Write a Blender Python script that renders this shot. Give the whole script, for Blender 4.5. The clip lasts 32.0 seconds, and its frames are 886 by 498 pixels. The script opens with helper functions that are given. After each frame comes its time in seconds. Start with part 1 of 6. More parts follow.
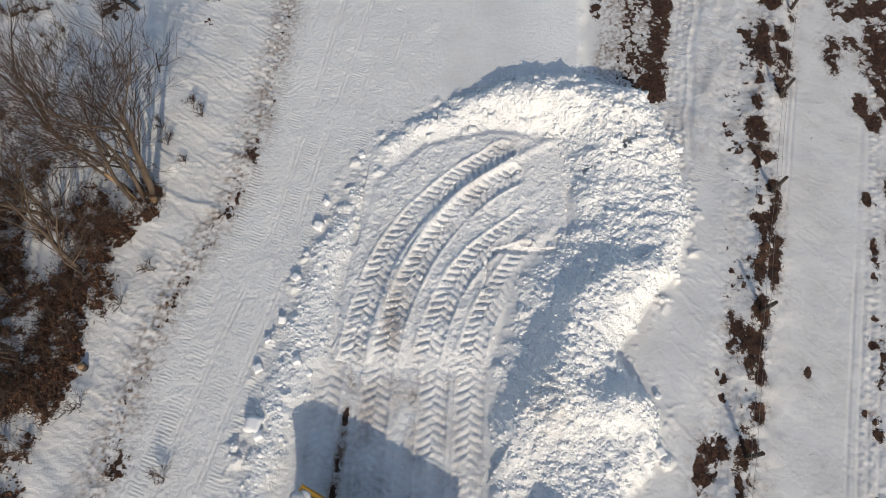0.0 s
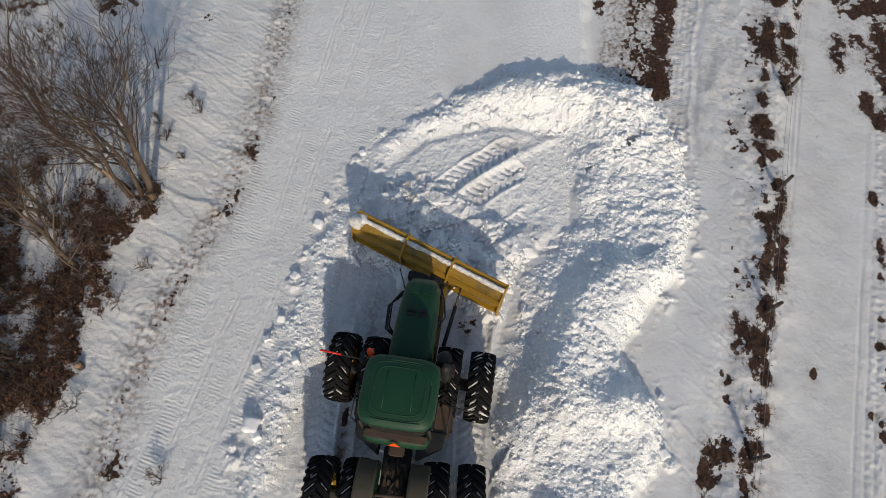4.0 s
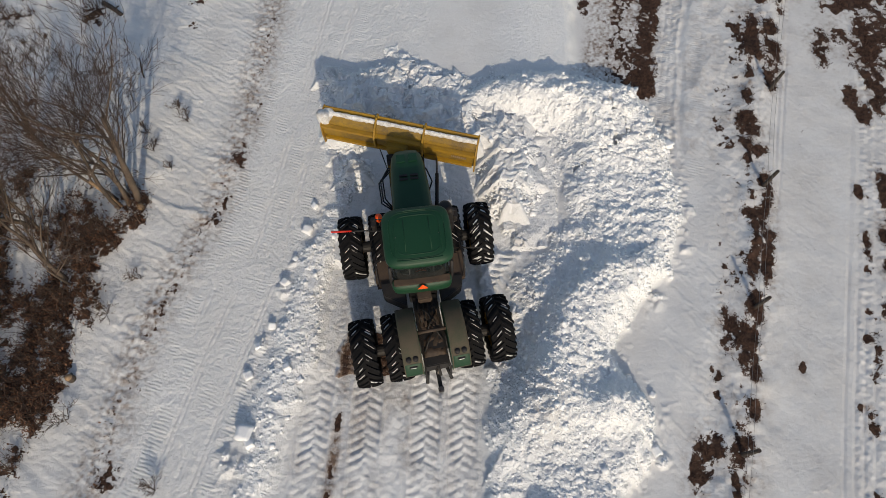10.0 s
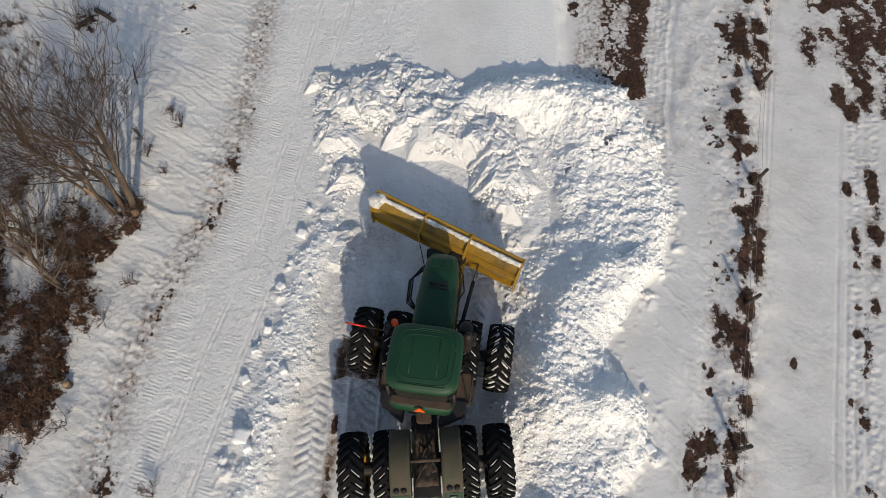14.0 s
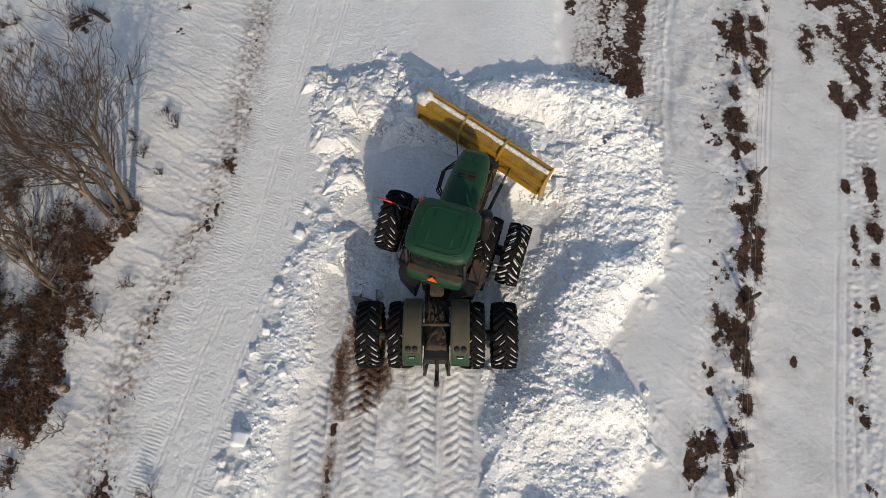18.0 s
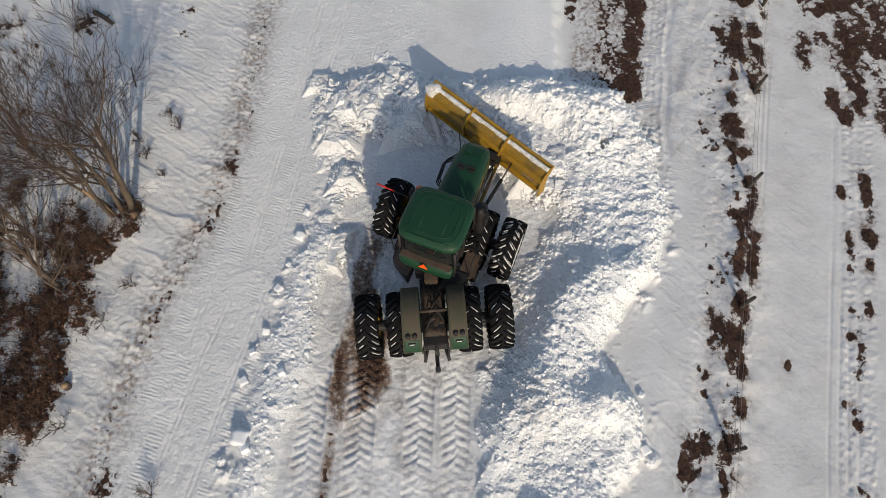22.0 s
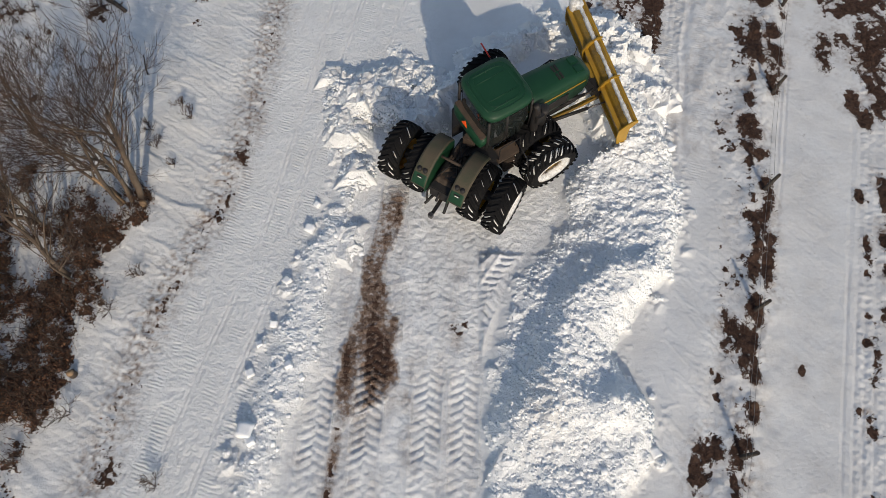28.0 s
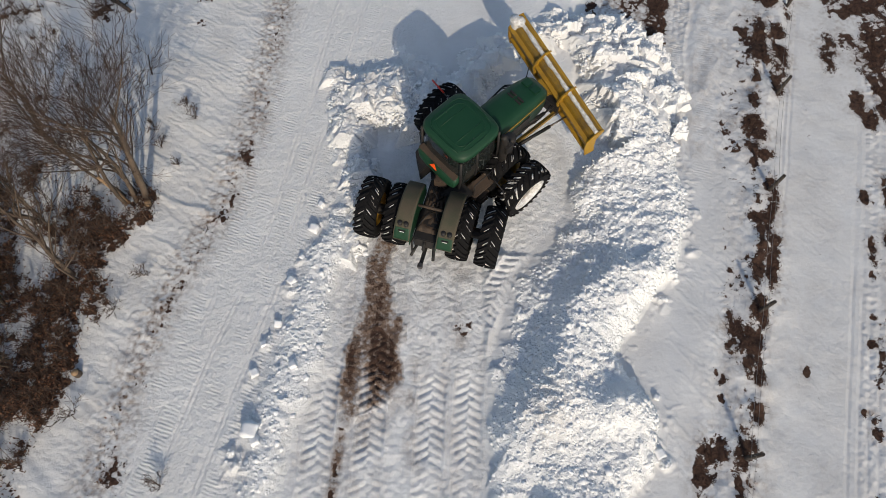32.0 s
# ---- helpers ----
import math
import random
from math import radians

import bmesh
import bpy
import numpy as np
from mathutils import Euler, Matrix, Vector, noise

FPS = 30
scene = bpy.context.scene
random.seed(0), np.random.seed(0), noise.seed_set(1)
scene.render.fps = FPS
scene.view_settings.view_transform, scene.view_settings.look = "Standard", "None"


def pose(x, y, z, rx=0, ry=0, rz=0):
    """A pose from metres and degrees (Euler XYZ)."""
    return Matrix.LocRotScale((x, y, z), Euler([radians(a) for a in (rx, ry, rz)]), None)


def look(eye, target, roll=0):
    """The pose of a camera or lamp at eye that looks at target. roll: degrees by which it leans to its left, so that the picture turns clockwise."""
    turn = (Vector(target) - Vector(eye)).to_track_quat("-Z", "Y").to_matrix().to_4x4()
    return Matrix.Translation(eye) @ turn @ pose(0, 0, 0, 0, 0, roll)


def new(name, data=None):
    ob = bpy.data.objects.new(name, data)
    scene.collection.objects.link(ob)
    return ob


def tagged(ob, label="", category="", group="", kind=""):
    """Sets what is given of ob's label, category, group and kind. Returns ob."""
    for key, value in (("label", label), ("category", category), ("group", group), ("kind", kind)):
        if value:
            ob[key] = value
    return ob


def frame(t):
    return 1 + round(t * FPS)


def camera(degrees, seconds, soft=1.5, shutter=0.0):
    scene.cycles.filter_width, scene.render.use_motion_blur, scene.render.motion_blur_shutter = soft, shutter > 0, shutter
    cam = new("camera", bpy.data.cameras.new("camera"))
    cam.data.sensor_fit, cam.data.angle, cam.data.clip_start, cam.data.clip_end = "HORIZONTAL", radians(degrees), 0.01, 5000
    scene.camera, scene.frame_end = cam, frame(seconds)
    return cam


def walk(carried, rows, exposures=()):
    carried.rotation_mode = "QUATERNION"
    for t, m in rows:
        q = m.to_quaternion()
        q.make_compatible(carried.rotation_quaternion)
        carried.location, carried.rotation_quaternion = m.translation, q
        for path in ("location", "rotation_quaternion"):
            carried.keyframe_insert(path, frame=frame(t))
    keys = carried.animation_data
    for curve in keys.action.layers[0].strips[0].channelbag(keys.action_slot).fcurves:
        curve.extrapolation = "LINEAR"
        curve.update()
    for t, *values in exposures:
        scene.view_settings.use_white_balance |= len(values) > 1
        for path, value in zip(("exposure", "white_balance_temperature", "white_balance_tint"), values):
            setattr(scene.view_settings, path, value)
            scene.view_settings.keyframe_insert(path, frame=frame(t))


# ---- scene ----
cam = camera(72.0, 32.0, soft=0.85)

PATH = [
    (0, (-0.141, -0.146, 18.447), (-0.15, 0.702, 16.636), 0.4),
    (0.5, (-0.138, -0.123, 18.397), (-0.147, 0.723, 16.585), 0.5),
    (1, (-0.138, -0.096, 18.341), (-0.146, 0.748, 16.528), 0.6),
    (1.5, (-0.145, -0.083, 18.297), (-0.154, 0.76, 16.483), 0.6),
    (2, (-0.164, -0.076, 18.271), (-0.173, 0.768, 16.458), 0.6),
    (2.5, (-0.173, -0.063, 18.259), (-0.184, 0.782, 16.446), 0.5),
    (3, (-0.172, -0.064, 18.247), (-0.183, 0.781, 16.435), 0.5),
    (3.5, (-0.169, -0.058, 18.23), (-0.18, 0.787, 16.418), 0.5),
    (5.5, (-0.126, -0.06, 18.23), (-0.134, 0.784, 16.417), 0.3),
    (6, (-0.093, -0.046, 18.232), (-0.1, 0.799, 16.419), 0.3),
    (6.5, (-0.07, -0.017, 18.236), (-0.076, 0.827, 16.423), 0.2),
    (7, (-0.049, 0.004, 18.247), (-0.054, 0.848, 16.434), 0.1),
    (7.5, (-0.043, 0.0, 18.263), (-0.047, 0.846, 16.45), 0.1),
    (8, (-0.013, 0.007, 18.276), (-0.018, 0.852, 16.463), -0.1),
    (8.5, (-0.005, 0.005, 18.293), (-0.007, 0.85, 16.48), -0.0),
    (9, (0.0, 0.003, 18.302), (0.0, 0.848, 16.489), -0.0),
    (9.5, (0.013, 0.003, 18.311), (0.017, 0.849, 16.499), 0.1),
    (10, (0.036, 0.005, 18.304), (0.04, 0.851, 16.492), 0.0),
    (10.5, (0.051, -0.003, 18.299), (0.056, 0.843, 16.486), -0.0),
    (11, (0.046, -0.02, 18.305), (0.052, 0.825, 16.493), -0.0),
    (11.5, (0.045, -0.041, 18.334), (0.051, 0.805, 16.522), -0.1),
    (12, (0.053, -0.07, 18.379), (0.062, 0.777, 16.567), -0.1),
    (12.5, (0.104, -0.076, 18.409), (0.115, 0.771, 16.597), -0.0),
    (13, (0.136, -0.059, 18.421), (0.149, 0.788, 16.609), 0.0),
    (13.5, (0.145, -0.023, 18.438), (0.159, 0.822, 16.626), -0.1),
    (14, (0.117, -0.021, 18.468), (0.133, 0.826, 16.657), -0.0),
    (14.5, (0.081, -0.036, 18.496), (0.098, 0.813, 16.685), -0.0),
    (16.5, (0.088, -0.031, 18.534), (0.11, 0.818, 16.723), 0.0),
    (17, (0.114, 0.025, 18.478), (0.138, 0.872, 16.666), 0.0),
    (17.5, (0.102, 0.076, 18.431), (0.127, 0.919, 16.617), 0.1),
    (18, (0.077, 0.077, 18.413), (0.102, 0.919, 16.599), 0.2),
    (18.5, (0.074, 0.07, 18.417), (0.1, 0.915, 16.604), 0.2),
    (19, (0.083, 0.07, 18.436), (0.108, 0.914, 16.623), 0.3),
    (19.5, (0.099, 0.072, 18.45), (0.124, 0.916, 16.637), 0.3),
    (20, (0.108, 0.061, 18.471), (0.133, 0.904, 16.657), 0.4),
    (20.5, (0.128, 0.037, 18.503), (0.153, 0.88, 16.689), 0.4),
    (21, (0.137, 0.006, 18.548), (0.161, 0.853, 16.736), 0.4),
    (21.5, (0.136, 0.002, 18.58), (0.16, 0.848, 16.768), 0.5),
    (22, (0.138, -0.001, 18.617), (0.161, 0.846, 16.806), 0.5),
    (22.5, (0.146, 0.002, 18.627), (0.166, 0.849, 16.816), 0.5),
    (23, (0.125, 0.001, 18.623), (0.146, 0.848, 16.811), 0.6),
    (23.5, (0.097, -0.001, 18.591), (0.117, 0.846, 16.779), 0.6),
    (24, (0.075, -0.012, 18.556), (0.094, 0.836, 16.744), 0.7),
    (24.5, (0.052, -0.012, 18.519), (0.07, 0.834, 16.707), 0.7),
    (25, (0.046, -0.021, 18.491), (0.062, 0.824, 16.679), 0.7),
    (25.5, (0.033, -0.027, 18.485), (0.047, 0.818, 16.672), 0.7),
    (27.5, (-0.045, 0.011, 18.374), (-0.036, 0.856, 16.561), 0.8),
    (28, (-0.054, 0.006, 18.369), (-0.047, 0.849, 16.556), 0.8),
    (28.5, (-0.064, -0.018, 18.369), (-0.059, 0.824, 16.555), 0.7),
    (29, (-0.087, -0.039, 18.372), (-0.081, 0.804, 16.558), 0.8),
    (29.5, (-0.073, -0.043, 18.39), (-0.069, 0.8, 16.577), 0.7),
    (30, (-0.05, -0.034, 18.387), (-0.047, 0.81, 16.574), 0.6),
    (30.5, (-0.052, -0.011, 18.391), (-0.048, 0.832, 16.578), 0.7),
    (31, (-0.082, 0.016, 18.384), (-0.079, 0.859, 16.57), 0.6),
    (31.5, (-0.12, 0.019, 18.379), (-0.117, 0.862, 16.566), 0.6),
    (32, (-0.143, 0.016, 18.367), (-0.141, 0.859, 16.554), 0.6),
]
walk(cam, [(t, look(eye, target, roll)) for t, eye, target, roll in PATH],
     [(0.0, 0.00, 7250, 9.4), (2.0, -0.01, 7250, 9.4), (3.0, -0.06, 7250, 9.4), (7.0, -0.11, 7260, 9.4), (8.0, -0.10, 7260, 9.4), (11.0, -0.08, 7340, 9.4), (12.0, 0.02, 7370, 9.4),
      (14.5, 0.04, 7420, 9.4), (19.0, 0.02, 7340, 9.4), (25.5, 0.02, 7300, 9.4), (28.0, 0.00, 7160, 9.4), (32.0, 0.00, 7160, 9.4)])

# world, sun, exposure
SUN_AZ, SUN_EL = 11.5, 28.0          # the shadows run this many degrees to the left of +y
world = bpy.data.worlds.new("sky")
scene.world = world
world.use_nodes = True
wt = world.node_tree
sky = wt.nodes.new("ShaderNodeTexSky")
sky.sky_type = "NISHITA"
sky.sun_disc = False
sky.sun_elevation = radians(SUN_EL)
sky.sun_rotation = radians(180 - SUN_AZ)
sky.altitude = 200
wt.nodes["Background"].inputs["Strength"].default_value = 0.14
wt.links.new(sky.outputs[0], wt.nodes["Background"].inputs["Color"])
sun = new("sun", bpy.data.lights.new("sun", "SUN"))
sun.data.energy, sun.data.angle, sun.data.color = 2.75, radians(0.53), (1.0, 0.92, 0.80)
sa, se = radians(SUN_AZ), radians(SUN_EL)
LIGHT = Vector((-math.sin(sa) * math.cos(se), math.cos(sa) * math.cos(se), -math.sin(se)))
sun.matrix_world = look((0, 0, 60), Vector((0, 0, 60)) + LIGHT)


# ---- materials ----
def material(name, color, rough=0.6, metal=0.0, second=None, scale=3.0, grain=40.0, bump=0.2, dist=0.01, amount=0.5, spec=0.5, island=0.0):
    """A surface with a large-scale and a small-scale variation between two colours and a fine relief."""
    m = bpy.data.materials.new(name)
    m.use_nodes = True
    t = m.node_tree
    b = t.nodes["Principled BSDF"]
    b.inputs["Roughness"].default_value, b.inputs["Metallic"].default_value = rough, metal
    b.inputs["Specular IOR Level"].default_value = spec
    co = t.nodes.new("ShaderNodeTexCoord")
    big, fine = t.nodes.new("ShaderNodeTexNoise"), t.nodes.new("ShaderNodeTexNoise")
    big.inputs["Scale"].default_value, fine.inputs["Scale"].default_value = scale, grain
    big.inputs["Detail"].default_value, fine.inputs["Detail"].default_value = 5, 4
    t.links.new(co.outputs["Object"], big.inputs["Vector"])
    t.links.new(co.outputs["Object"], fine.inputs["Vector"])
    add = t.nodes.new("ShaderNodeMath")
    add.operation = "MULTIPLY_ADD"
    add.inputs[1].default_value, add.inputs[2].default_value = 0.35, 0.0
    t.links.new(fine.outputs["Fac"], add.inputs[0])
    sm = t.nodes.new("ShaderNodeMath")
    sm.operation = "MULTIPLY_ADD"
    sm.inputs[1].default_value = 0.65
    t.links.new(big.outputs["Fac"], sm.inputs[0])
    t.links.new(add.outputs[0], sm.inputs[2])
    ramp = t.nodes.new("ShaderNodeValToRGB")
    ramp.color_ramp.elements[0].position, ramp.color_ramp.elements[1].position = 0.5 - 0.2 * amount, 0.5 + 0.25 * (1.2 - amount)
    ramp.color_ramp.elements[0].color = (*color, 1)
    ramp.color_ramp.elements[1].color = (*(second or [c * 0.75 for c in color]), 1)
    t.links.new(sm.outputs[0], ramp.inputs[0])
    out = ramp.outputs[0]
    if island:
        geo, hsv, mr = t.nodes.new("ShaderNodeNewGeometry"), t.nodes.new("ShaderNodeHueSaturation"), t.nodes.new("ShaderNodeMapRange")
        mr.inputs[3].default_value, mr.inputs[4].default_value = 1 - island, 1 + island * 1.6
        t.links.new(geo.outputs["Random Per Island"], mr.inputs[0])
        t.links.new(mr.outputs[0], hsv.inputs["Value"])
        t.links.new(out, hsv.inputs["Color"])
        out = hsv.outputs[0]
    t.links.new(out, b.inputs["Base Color"])
    bm_ = t.nodes.new("ShaderNodeBump")
    bm_.inputs["Strength"].default_value, bm_.inputs["Distance"].default_value = bump, dist
    t.links.new(fine.outputs["Fac"], bm_.inputs["Height"])
    t.links.new(bm_.outputs[0], b.inputs["Normal"])
    return m


def ground_material():
    """Snow, with soil and dry turf where the attribute soil says so, and thin dirt where dirt does."""
    m = bpy.data.materials.new("snowy_ground")
    m.use_nodes = True
    t = m.node_tree
    b = t.nodes["Principled BSDF"]
    n = t.nodes.new
    L = t.links.new
    co = n("ShaderNodeAttribute")
    co.attribute_name = "place"

    def noise_at(scale, detail=4, rough=0.55):
        x = n("ShaderNodeTexNoise")
        x.inputs["Scale"].default_value, x.inputs["Detail"].default_value, x.inputs["Roughness"].default_value = scale, detail, rough
        L(co.outputs["Vector"], x.inputs["Vector"])
        return x

    def mixed(fac, a, c):
        x = n("ShaderNodeMix")
        x.data_type = "RGBA"
        L(fac, x.inputs[0])
        for v, s in ((a, 6), (c, 7)):
            if isinstance(v, tuple):
                x.inputs[s].default_value = (*v, 1)
            else:
                L(v, x.inputs[s])
        return x.outputs[2]

    def stepped(v, lo, hi):
        x = n("ShaderNodeMapRange")
        x.interpolation_type = "SMOOTHSTEP"
        x.inputs[1].default_value, x.inputs[2].default_value = lo, hi
        L(v, x.inputs[0])
        return x.outputs[0]

    def attr(name):
        x = n("ShaderNodeAttribute")
        x.attribute_name = name
        return x.outputs["Fac"]

    big, mid, fine = noise_at(0.6), noise_at(7.0, 6, 0.65), noise_at(45.0, 3)
    old = mixed(stepped(big.outputs["Fac"], 0.35, 0.7), (0.69, 0.69, 0.695), (0.62, 0.615, 0.615))
    young = mixed(stepped(mid.outputs["Fac"], 0.35, 0.7), (0.89, 0.89, 0.895), (0.84, 0.84, 0.845))
    snow = mixed(attr("fresh"), old, young)
    share = n("ShaderNodeMapRange")
    share.inputs[1].default_value, share.inputs[2].default_value = 0.3, 0.7
    share.inputs[3].default_value, share.inputs[4].default_value = 0.3, 1.15
    L(mid.outputs["Fac"], share.inputs[0])
    dirty = n("ShaderNodeMath")
    dirty.operation, dirty.use_clamp = "MULTIPLY", True
    L(attr("dirt"), dirty.inputs[0])
    L(share.outputs[0], dirty.inputs[1])
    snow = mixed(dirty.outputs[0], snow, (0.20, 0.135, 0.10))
    soil = mixed(stepped(mid.outputs["Fac"], 0.35, 0.65), (0.034, 0.017, 0.012), (0.085, 0.046, 0.031))
    edge = n("ShaderNodeMath")
    edge.operation = "MULTIPLY_ADD"
    edge.inputs[1].default_value = 0.9
    L(mid.outputs["Fac"], edge.inputs[0])
    sub = n("ShaderNodeMath")
    sub.operation = "SUBTRACT"
    L(attr("soil"), sub.inputs[0])
    sub.inputs[1].default_value = 0.45
    L(sub.outputs[0], edge.inputs[2])
    ragged = n("ShaderNodeMath")
    ragged.operation = "MULTIPLY_ADD"
    ragged.inputs[1].default_value = 0.55
    L(noise_at(24.0, 3, 0.6).outputs["Fac"], ragged.inputs[0])
    L(edge.outputs[0], ragged.inputs[2])
    bare = stepped(ragged.outputs[0], 0.70, 0.80)
    L(mixed(bare, snow, soil), b.inputs["Base Color"])
    rg = n("ShaderNodeMapRange")
    rg.inputs[3].default_value, rg.inputs[4].default_value = 0.62, 0.95
    L(bare, rg.inputs[0])
    L(rg.outputs[0], b.inputs["Roughness"])
    b.inputs["Specular IOR Level"].default_value = 0.3
    hs = n("ShaderNodeMath")
    hs.operation = "MULTIPLY_ADD"
    hs.inputs[1].default_value = 0.35
    L(fine.outputs["Fac"], hs.inputs[0])
    L(mid.outputs["Fac"], hs.inputs[2])
    bump = n("ShaderNodeBump")
    bump.inputs["Distance"].default_value = 0.07
    L(attr("grain"), bump.inputs["Strength"])
    L(hs.outputs[0], bump.inputs["Height"])
    # cross ribs pressed by tracks
    dot = n("ShaderNodeVectorMath")
    dot.operation = "DOT_PRODUCT"
    dot.inputs[1].default_value = (0.33, 1.0, 0.0)
    L(co.outputs["Vector"], dot.inputs[0])
    warp = noise_at(3.4, 4, 0.6)
    phase = n("ShaderNodeMath")
    phase.operation = "MULTIPLY_ADD"
    phase.inputs[1].default_value = 0.14
    L(warp.outputs["Fac"], phase.inputs[0])
    L(dot.outputs["Value"], phase.inputs[2])
    turn = n("ShaderNodeMath")
    turn.operation = "MULTIPLY"
    turn.inputs[1].default_value = 2 * math.pi / 0.115
    L(phase.outputs[0], turn.inputs[0])
    wave = n("ShaderNodeMath")
    wave.operation = "SINE"
    L(turn.outputs[0], wave.inputs[0])
    ribs = n("ShaderNodeMath")
    ribs.operation = "MULTIPLY"
    L(wave.outputs[0], ribs.inputs[0])
    L(attr("ribs"), ribs.inputs[1])
    pressed = n("ShaderNodeBump")
    pressed.inputs["Distance"].default_value = 0.0055
    L(ribs.outputs[0], pressed.inputs["Height"])
    L(bump.outputs[0], pressed.inputs["Normal"])
    L(pressed.outputs[0], b.inputs["Normal"])
    return m


GROUND = ground_material()
GREEN = material("green_paint", (0.005, 0.038, 0.017), 0.5, 0.0, (0.009, 0.046, 0.022), 1.5, 60, 0.06, 0.004, spec=0.3)
GREEN_DUSTY = material("dusty_green_paint", (0.068, 0.053, 0.034), 0.8, 0.0, (0.034, 0.042, 0.022), 2.5, 30, 0.2, 0.006, 0.3)
BROWN_DUST = material("mud_coated_steel", (0.075, 0.048, 0.032), 0.85, 0.0, (0.035, 0.025, 0.019), 3, 40, 0.4, 0.01)
YELLOW = material("yellow_paint", (0.36, 0.20, 0.012), 0.5, 0.0, (0.25, 0.135, 0.02), 2.0, 50, 0.1, 0.004)
YELLOW_WORN = material("worn_yellow_steel", (0.28, 0.16, 0.012), 0.6, 0.0, (0.07, 0.045, 0.022), 1.6, 25, 0.2, 0.006, 0.5)
BLACK = material("black_steel", (0.009, 0.009, 0.010), 0.65, 0.1, (0.024, 0.018, 0.015), 4, 40, 0.3, 0.005)
STEEL = material("worn_cutting_steel", (0.18, 0.17, 0.16), 0.4, 0.9, (0.09, 0.06, 0.045), 5, 40, 0.2, 0.004)
TYRE = material("snowy_rubber", (0.007, 0.007, 0.008), 0.9, 0.0, (0.012, 0.011, 0.011), 6, 30, 0.4, 0.01, spec=0.15)
PACKED = material("snow_packed_in_tread", (0.80, 0.80, 0.80), 0.8, 0.0, (0.42, 0.39, 0.36), 9, 60, 0.5, 0.02, 0.6)
ORANGE = material("orange_reflective_sheet", (0.95, 0.10, 0.015), 0.4, 0.0, (0.85, 0.08, 0.01), 8, 60, 0.05)
RED = material("red_lens", (0.7, 0.03, 0.015), 0.3, 0.0, (0.6, 0.02, 0.01), 8, 60, 0.05)
LAMP = material("clear_lens", (0.75, 0.75, 0.72), 0.15, 0.0, (0.7, 0.7, 0.68), 8, 60, 0.05)
SNOW = material("loose_snow", (0.89, 0.89, 0.895), 0.65, 0.0, (0.84, 0.84, 0.845), 1.5, 25, 0.35, 0.03, spec=0.3)
GLASS = material("dark_cab_glass", (0.012, 0.016, 0.016), 0.06, 0.0, (0.02, 0.022, 0.022), 2, 30, 0.02)
BARK = material("grey_brown_bark", (0.125, 0.09, 0.066), 0.9, 0.0, (0.055, 0.040, 0.030), 3, 30, 0.6, 0.02)
TWIG = material("dark_twig_bark", (0.078, 0.048, 0.034), 0.9, 0.0, (0.04, 0.025, 0.018), 4, 40, 0.4, 0.01, island=0.6)
CUT = material("fresh_cut_wood", (0.42, 0.27, 0.15), 0.8, 0.0, (0.26, 0.17, 0.10), 6, 60, 0.3, 0.01)
TURF = material("dry_brown_turf", (0.058, 0.029, 0.020), 0.95, 0.0, (0.03, 0.016, 0.011), 5, 50, 0.4, 0.02, island=0.5)
STRAW = material("bleached_dry_grass", (0.33, 0.24, 0.15), 0.9, 0.0, (0.16, 0.10, 0.06), 5, 50, 0.3, 0.01)
LEAF = material("dead_leaves", (0.13, 0.058, 0.03), 0.9, 0.0, (0.07, 0.032, 0.018), 4, 40, 0.3, 0.01, island=0.6)
POST = material("weathered_post_wood", (0.030, 0.022, 0.018), 0.9, 0.0, (0.06, 0.047, 0.038), 6, 50, 0.5, 0.01)
WIRE = material("galvanised_wire", (0.30, 0.30, 0.30), 0.45, 0.8, (0.2, 0.19, 0.18), 6, 50, 0.1)


# ---- mesh helpers ----
def add_box(bm, x0, x1, y0, y1, z0, z1, m=None):
    vs = [bm.verts.new((x, y, z)) for x in (x0, x1) for y in (y0, y1) for z in (z0, z1)]
    if m is not None:
        for v in vs:
            v.co = m @ v.co
    for f in ((0, 1, 3, 2), (4, 6, 7, 5), (0, 4, 5, 1), (2, 3, 7, 6), (0, 2, 6, 4), (1, 5, 7, 3)):
        bm.faces.new([vs[i] for i in f])
    return vs


def add_loft(bm, rings, cap=True):
    """Joins rings of equally many points with quads."""
    vv = [[bm.verts.new(p) for p in r] for r in rings]
    n = len(vv[0])
    for a, b in zip(vv, vv[1:]):
        for i in range(n):
            bm.faces.new((a[i], a[(i + 1) % n], b[(i + 1) % n], b[i]))
    if cap:
        bm.faces.new(vv[0][::-1])
        bm.faces.new(vv[-1])
    return vv


def add_tube(bm, points, radii, sides=8, cap=True):
    pts = [Vector(p) for p in points]
    rings = []
    side = None
    for i, p in enumerate(pts):
        d = (pts[min(i + 1, len(pts) - 1)] - pts[max(i - 1, 0)]).normalized()
        if side is None:
            side = d.orthogonal().normalized()
        side = (side - d * side.dot(d)).normalized()
        up = d.cross(side)
        r = radii[i] if isinstance(radii, (list, tuple)) else radii
        rings.append([p + (side * math.cos(a) + up * math.sin(a)) * r for a in [2 * math.pi * k / sides for k in range(sides)]])
    add_loft(bm, rings, cap)


def mesh_of(name, bm, mat, smooth=False, bevel=0.0):
    if bevel:
        bmesh.ops.bevel(bm, geom=bm.edges[:], offset=bevel, segments=2, affect="EDGES", clamp_overlap=True)
    bmesh.ops.recalc_face_normals(bm, faces=bm.faces)
    me = bpy.data.meshes.new(name)
    bm.to_mesh(me)
    bm.free()
    for mm in mat if isinstance(mat, (list, tuple)) else [mat]:
        me.materials.append(mm)
    if smooth:
        me.shade_smooth()
    return me


